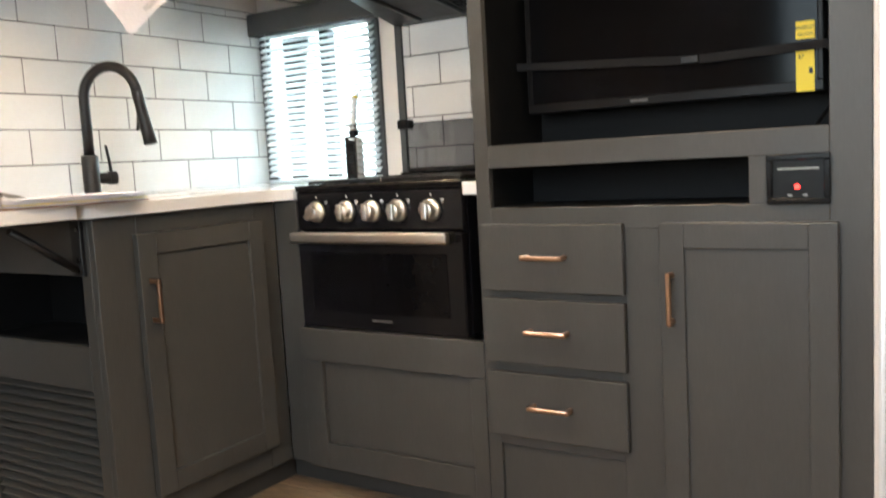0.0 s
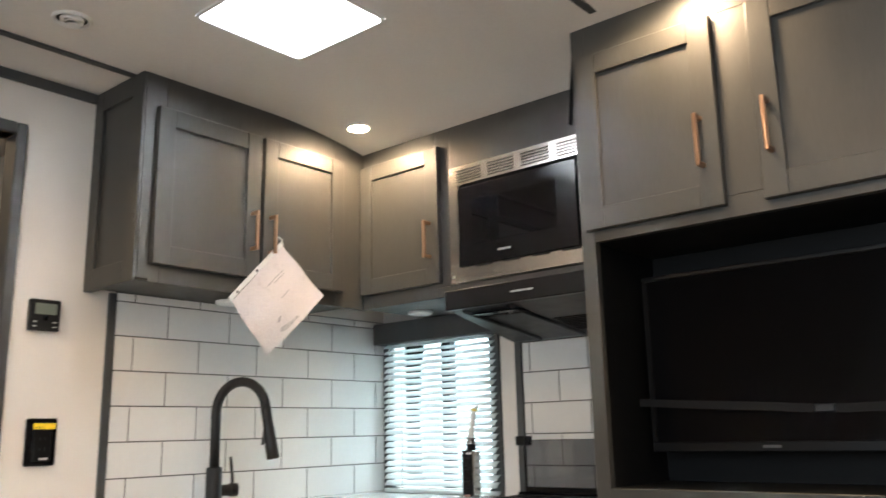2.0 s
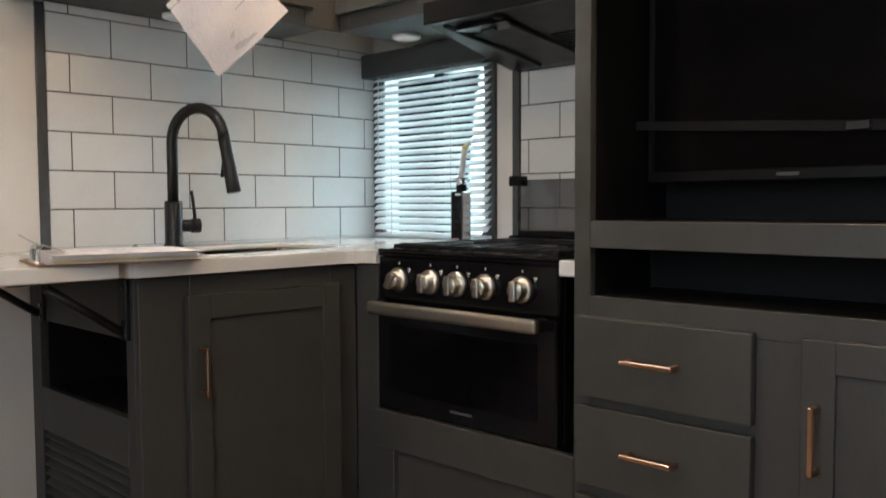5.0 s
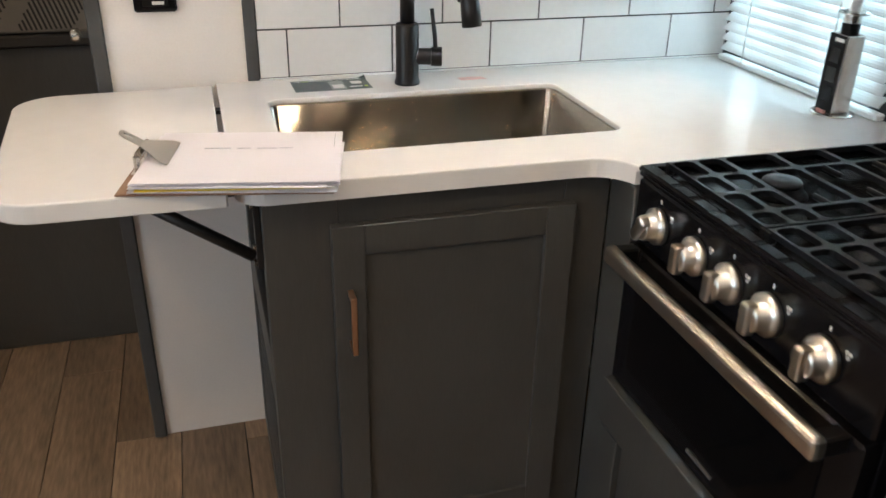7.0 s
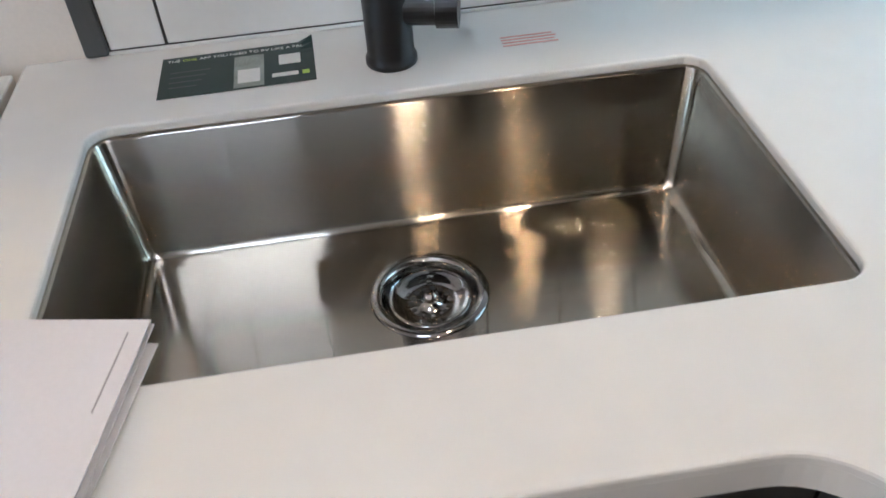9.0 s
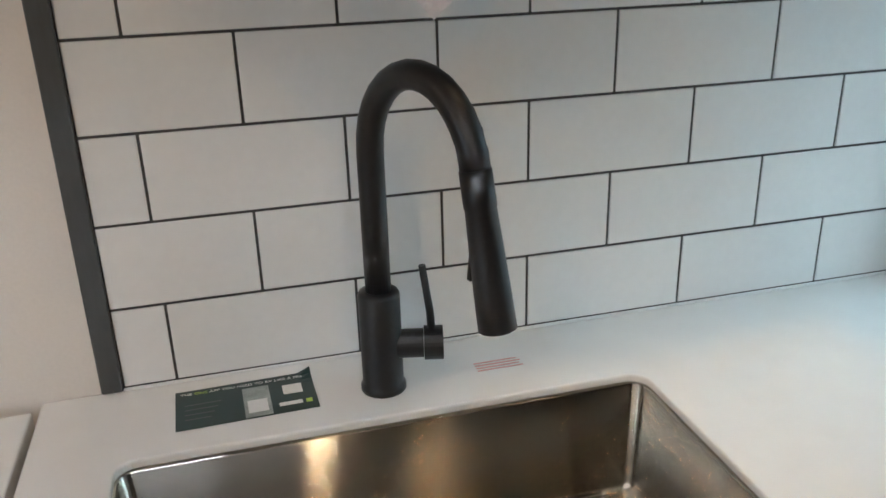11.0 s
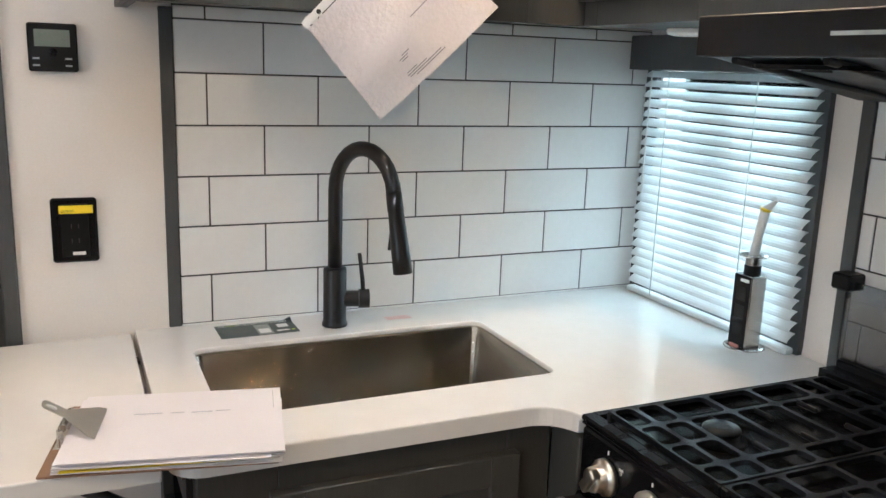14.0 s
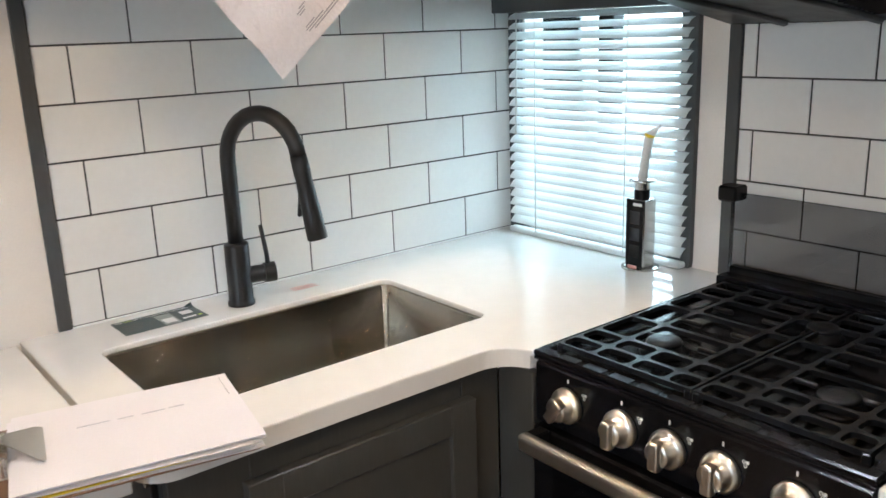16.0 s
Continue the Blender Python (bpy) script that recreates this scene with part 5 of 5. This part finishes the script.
def clipboard():
    c = thing("clipboard", (-1.2, -0.48, COUNTER), "brown clipboard with a stack of white papers", "clipboard")
    # long side runs from the clip end to the open end
    o, ux = Vector((-1.315, -0.480, COUNTER)), Vector((0.980, -0.200, 0)).normalized()
    uy = Vector((-ux.y, ux.x, 0))
    def place(m):
        return Matrix(((ux.x, uy.x, 0, o.x), (ux.y, uy.y, 0, o.y), (0, 0, 1, o.z), (0, 0, 0, 1))) @ m
    def slab_at(x0, x1, y0, y1, z0, z1, turn=0.0, r=0.0, bend=0.0):
        bm = bmesh.new()
        box(bm, x0, x1, y0, y1, z0, z1, r=r)
        if bend:
            for v in bm.verts:
                v.co.z += bend * max(0.0, (v.co.x - 0.2) / 0.1) ** 2
        bmesh.ops.transform(bm, verts=bm.verts, matrix=place(pose(0, 0, 0, 0, 0, turn)))
        return bm
    part("board", slab_at(-0.010, 0.292, -0.114, 0.114, 0.0006, 0.0038, 0, 0.0015), HARDBOARD, c)
    z = 0.0042
    for k in range(9):
        mat = YELLOW if k == 2 else PAPER
        part("paper", slab_at(0.009 + 0.003 * (k % 3), 0.299 - 0.005 * (k * 3 % 4), -0.110 - 0.003 * (k % 3), 0.107 - 0.003 * (k % 4), z, z + 0.0012, (k * 37 % 5 - 2) * 0.7 if k < 8 else 0, 0.0), mat, c)
        z += 0.0019
    for k, (x0, x1, y) in enumerate(((0.09, 0.13, 0.028), (0.14, 0.16, 0.027), (0.17, 0.20, 0.026), (0.205, 0.225, 0.027))):
        part("note", slab_at(x0, x1, y, y + 0.0018, z - 0.0006, z + 0.0001), PEN, c)
    part("print_line", slab_at(0.287, 0.2878, 0.03, 0.095, z - 0.0006, z + 0.0001), GREY_INK, c)
    clip = part("clip", slab_at(-0.006, 0.012, -0.036, 0.036, 0.0039, 0.0052, 0, 0.0005), NICKEL, c, "steel spring clip")
    # lever with a hanging hole, and the flared jaw that holds the papers
    bm = bmesh.new()
    ring(bm, rounded(-0.024, 0.024, -0.0125, 0.0125, 0.008), rounded(-0.018, -0.003, -0.0045, 0.0045, 0.0044), lambda u, v, d: (u, v, 0.0012 * d))
    bmesh.ops.transform(bm, verts=bm.verts, matrix=place(pose(-0.004, 0.002, z + 0.023, 0, 32, 0)))
    part("lever", bm, NICKEL, clip)
    bm = bmesh.new()
    outline(bm, [(-0.016, -0.014), (0.020, -0.048), (0.030, -0.050), (0.031, -0.047), (0.031, 0.047), (0.030, 0.050), (0.020, 0.048), (-0.016, 0.014)], 0.0, 0.0012)
    bmesh.ops.recalc_face_normals(bm, faces=bm.faces)
    bmesh.ops.transform(bm, verts=bm.verts, matrix=place(pose(0.022, 0.0, z + 0.0125, 0, 21, 0)))
    part("jaw", bm, NICKEL, clip)
    bm = bmesh.new()
    rod(bm, place(Matrix())@Vector((0.006, -0.03, z + 0.010)), place(Matrix())@Vector((0.006, 0.03, z + 0.010)), 0.0055, sides=14)
    part("spring", bm, STEEL, clip)
    for y in (-0.03, 0.03):
        bm = bmesh.new()
        rod(bm, place(Matrix())@Vector((0.003, y, 0.0037)), place(Matrix())@Vector((0.003, y, z + 0.008)), 0.0045, sides=12)
        part("rivet", bm, STEEL, clip)
    return c


clipboard()


def flyer():
    f = thing("flyer_card", (-0.96, -0.065, COUNTER), "dark green printed card with a curled corner lying by the faucet", "card")
    a, b = Vector((-1.039, -0.030, 0)), Vector((-0.886, -0.027, 0))  # back edge
    ux = (b - a).normalized()
    uy = Vector((-ux.y, ux.x, 0))
    wide, deep = 0.155, 0.082
    m = Matrix(((ux.x, uy.x, 0, a.x), (ux.y, uy.y, 0, a.y), (0, 0, 1, COUNTER + 0.0006), (0, 0, 0, 1)))
    def lift(x, y):
        c = max(0.0, (x - 0.143) / 0.012) * max(0.0, (y + 0.022) / 0.022)
        return 0.007 * c * c
    def sheet(x0, x1, y0, y1, h, mat, name):
        bm = bmesh.new()
        k = 10 if name == "card" else 3
        rows = [[[bm.verts.new((x0 + (x1 - x0) * i / k, y0 + (y1 - y0) * j / k, lift(x0 + (x1 - x0) * i / k, y0 + (y1 - y0) * j / k) + h + e)) for j in range(k + 1)] for i in range(k + 1)] for e in (0, 0.0004)]
        for i in range(k):
            for j in range(k):
                for lay in rows:
                    bm.faces.new((lay[i][j], lay[i + 1][j], lay[i + 1][j + 1], lay[i][j + 1]))
        bmesh.ops.recalc_face_normals(bm, faces=bm.faces)
        bmesh.ops.transform(bm, verts=bm.verts, matrix=m)
        return part(name, bm, mat, f)
    sheet(0, wide, -deep, 0, 0, GREEN_CARD, "card")
    sheet(0.074, 0.104, -deep + 0.002, -0.017, 0.0006, PRINT_GREY, "picture")
    sheet(0.078, 0.100, -0.072, -0.046, 0.0011, PRINT_WHITE, "picture")
    sheet(0.119, 0.141, -0.044, -0.024, 0.0006, PRINT_WHITE, "pale_square")
    for k in range(4):
        sheet(0.010, 0.05 - 0.004 * k, -0.034 - 0.010 * k, -0.0325 - 0.010 * k, 0.0006, PRINT_DIM, "text_bar")
    sheet(0.112, 0.138, -0.068, -0.061, 0.0006, PRINT_WHITE, "logo_bar")
    sheet(0.142, 0.149, -0.068, -0.061, 0.0006, LIME, "logo_block")
    for words, x, mat in (("THE", 0.012, PRINT_WHITE), ("ONE", 0.0285, LIME), ("APP YOU NEED TO RV LIKE A PRO", 0.0925, PRINT_WHITE)):
        lettering("words", words, 0.0071, m @ pose(x, -0.012, 0.0012), mat, f, 0.0001)
    r = thing("counter_stamp", (-0.66, -0.08, COUNTER), "small red printed notice on the white worktop", "notice")
    for k in range(4):
        part("text_bar", boxes((-0.692, -0.635 - 0.003 * (k % 2), -0.0905 + 0.0060 * k, -0.0885 + 0.0060 * k, COUNTER + 0.0003, COUNTER + 0.0007)), RED_INK, r)


flyer()


def power_tower():
    p = thing("popup_socket", (-0.078, -0.455, COUNTER), "black and silver pop-up power tower standing raised from the worktop", "power socket")
    x, y = -0.074, -0.472
    part("collar", lathe(bmesh.new(), (x, y, COUNTER), (0, 0, 1), [(0.0003, 0.040), (0.003, 0.039), (0.004, 0.033)], 36), STEEL, p)
    part("tower", boxes((x - 0.020, x + 0.020, y - 0.022, y + 0.022, COUNTER + 0.003, COUNTER + 0.148), r=0.003), STEEL, p)
    part("face", boxes((x - 0.0225, x - 0.020, y - 0.020, y + 0.021, COUNTER + 0.005, COUNTER + 0.148), r=0.0008), BLACK_PLASTIC, p)
    part("face", boxes((x - 0.021, x + 0.016, y + 0.0215, y + 0.0235, COUNTER + 0.005, COUNTER + 0.148), r=0.0008), BLACK_PLASTIC, p)
    for k in range(3):
        part("socket", boxes((x - 0.0232, x - 0.0225, y - 0.013, y + 0.013, COUNTER + 0.025 + 0.036 * k, COUNTER + 0.053 + 0.036 * k), r=0.0003), GLOSS_BLACK, p)
    part("tag", boxes((x - 0.0235, x - 0.0223, y - 0.018, y + 0.004, COUNTER + 0.136, COUNTER + 0.142)), PRINT_WHITE, p)
    part("lamp", boxes((x - 0.026, x - 0.022, y - 0.008, y + 0.014, COUNTER + 0.004, COUNTER + 0.008)), RED_INK, p)
    part("neck", rod(bmesh.new(), (x, y, COUNTER + 0.148), (x, y, COUNTER + 0.168), 0.016, sides=24), BLACK_PLASTIC, p)
    part("collar_top", rod(bmesh.new(), (x, y, COUNTER + 0.168), (x, y, COUNTER + 0.184), 0.015, sides=24), STEEL, p)
    part("cap", lathe(bmesh.new(), (x, y, COUNTER + 0.184), (0, 0, 1), [(0, 0.015), (0.0005, 0.027), (0.004, 0.027), (0.005, 0.02)], 30), STEEL, p)
    t = part("tie", tube(bmesh.new(), [(x, y, COUNTER + 0.188), (x + 0.002, y - 0.004, COUNTER + 0.23), (x + 0.006, y - 0.010, COUNTER + 0.28), (x + 0.008, y - 0.024, COUNTER + 0.292), (x + 0.008, y - 0.034, COUNTER + 0.300)], [0.010, 0.0085, 0.010, 0.005, 0.003], 10), PLASTIC_WHITE, p, "white plastic wrap standing on the cap")
    part("tie_end", tube(bmesh.new(), [(x + 0.006, y - 0.010, COUNTER + 0.276), (x + 0.006, y - 0.011, COUNTER + 0.283)], [0.0104, 0.0106], 8), YELLOW, t)
    return p


power_tower()

# ---- pieces: tiles and planks ----
def tiles(name, u_of, count_u, z_first, rows, u_lo, u_hi, z_lo, z_hi, place, parent):
    """Glazed tiles in running bond with narrow joints; cut at the edges."""
    g, shared = 0.0016, {}
    for r in range(rows):
        z0, z1 = z_first + TILE_H * r, z_first + TILE_H * (r + 1)
        for k in range(-1, count_u):
            u0 = u_of(r, k)
            a, b = max(u0, u_lo), min(u0 + TILE_W, u_hi)
            c, d = max(z0, z_lo), min(z1, z_hi)
            if b - a < 0.008 or d - c < 0.006:
                continue
            w, h = round(b - a - 2 * g, 4), round(d - c - 2 * g, 4)
            if (w, h) not in shared:
                bm = bmesh.new()
                box(bm, *place(0, w, 0, h), r=0.0008)
                mesh = bpy.data.meshes.new("tile")
                bm.to_mesh(mesh)
                bm.free()
                mesh.materials.append(TILE)
                shared[w, h] = mesh
            ob = new("tile", shared[w, h])
            ob.parent = parent
            lo = place(a + g, a + g, c + g, c + g)
            ob.location = (0, a + g, c + g) if name == "x" else (a + g, 0, c + g)


splash = solid("backsplash_north", boxes((-1.097, -0.001, -0.0016, -0.0004, COUNTER + 0.0005, 1.474)), GROUT, "white subway tile backsplash with thin dark joints", "", "structure")
tiles("y", lambda r, k: JOINT0 + TILE_W * (k if r % 2 == 0 else k - 0.5), 6, ROW1 - TILE_H, 7, -1.097, -0.002, COUNTER + 0.001, 1.473,
      lambda u0, u1, z0, z1: (u0, u1, -0.0036, -0.0014, z0, z1), splash)
solid("trim_caulk", boxes((-1.097, -0.004, -0.0065, -0.0037, COUNTER + 0.0003, COUNTER + 0.0045), r=0.001), PLASTIC_WHITE, "white caulk bead along the worktop", "", "structure")
side_splash = solid("backsplash_east", boxes((-0.0016, -0.0004, -1.243, -0.642, COUNTER + 0.0005, 1.40)), GROUT, "white subway tile backsplash behind the range", "", "structure")
tiles("x", lambda r, k: -0.642 - TILE_W * (k + 1) - (0.030 if r % 2 == 0 else 0.140), 5, ROW1 - TILE_H - 0.004, 6, -1.243, -0.642, COUNTER + 0.001, 1.40,
      lambda u0, u1, z0, z1: (-0.0036, -0.0014, u0, u1, z0, z1), side_splash)

plank_meshes = {}
rng = random.Random(5)
x = -3.3
while x < -0.01:
    y = -4.38 - rng.uniform(0, 0.9)
    while y < 1.98:
        y0, y1 = max(y, -4.38), min(y + 1.2, 1.98)
        key = round(y1 - y0, 2)
        if key > 0.05:
            if key not in plank_meshes:
                bm = bmesh.new()
                box(bm, 0, 0.148, 0, key - 0.002, -0.012, 0.0, r=0.0008)
                mesh = bpy.data.meshes.new("plank")
                bm.to_mesh(mesh)
                bm.free()
                mesh.materials.append(WOOD)
                plank_meshes[key] = mesh
            ob = new("plank", plank_meshes[key])
            ob.parent = floor_slab
            ob.location = (x, y0 + 0.001, 0)
        y += 1.2
    x += 0.150
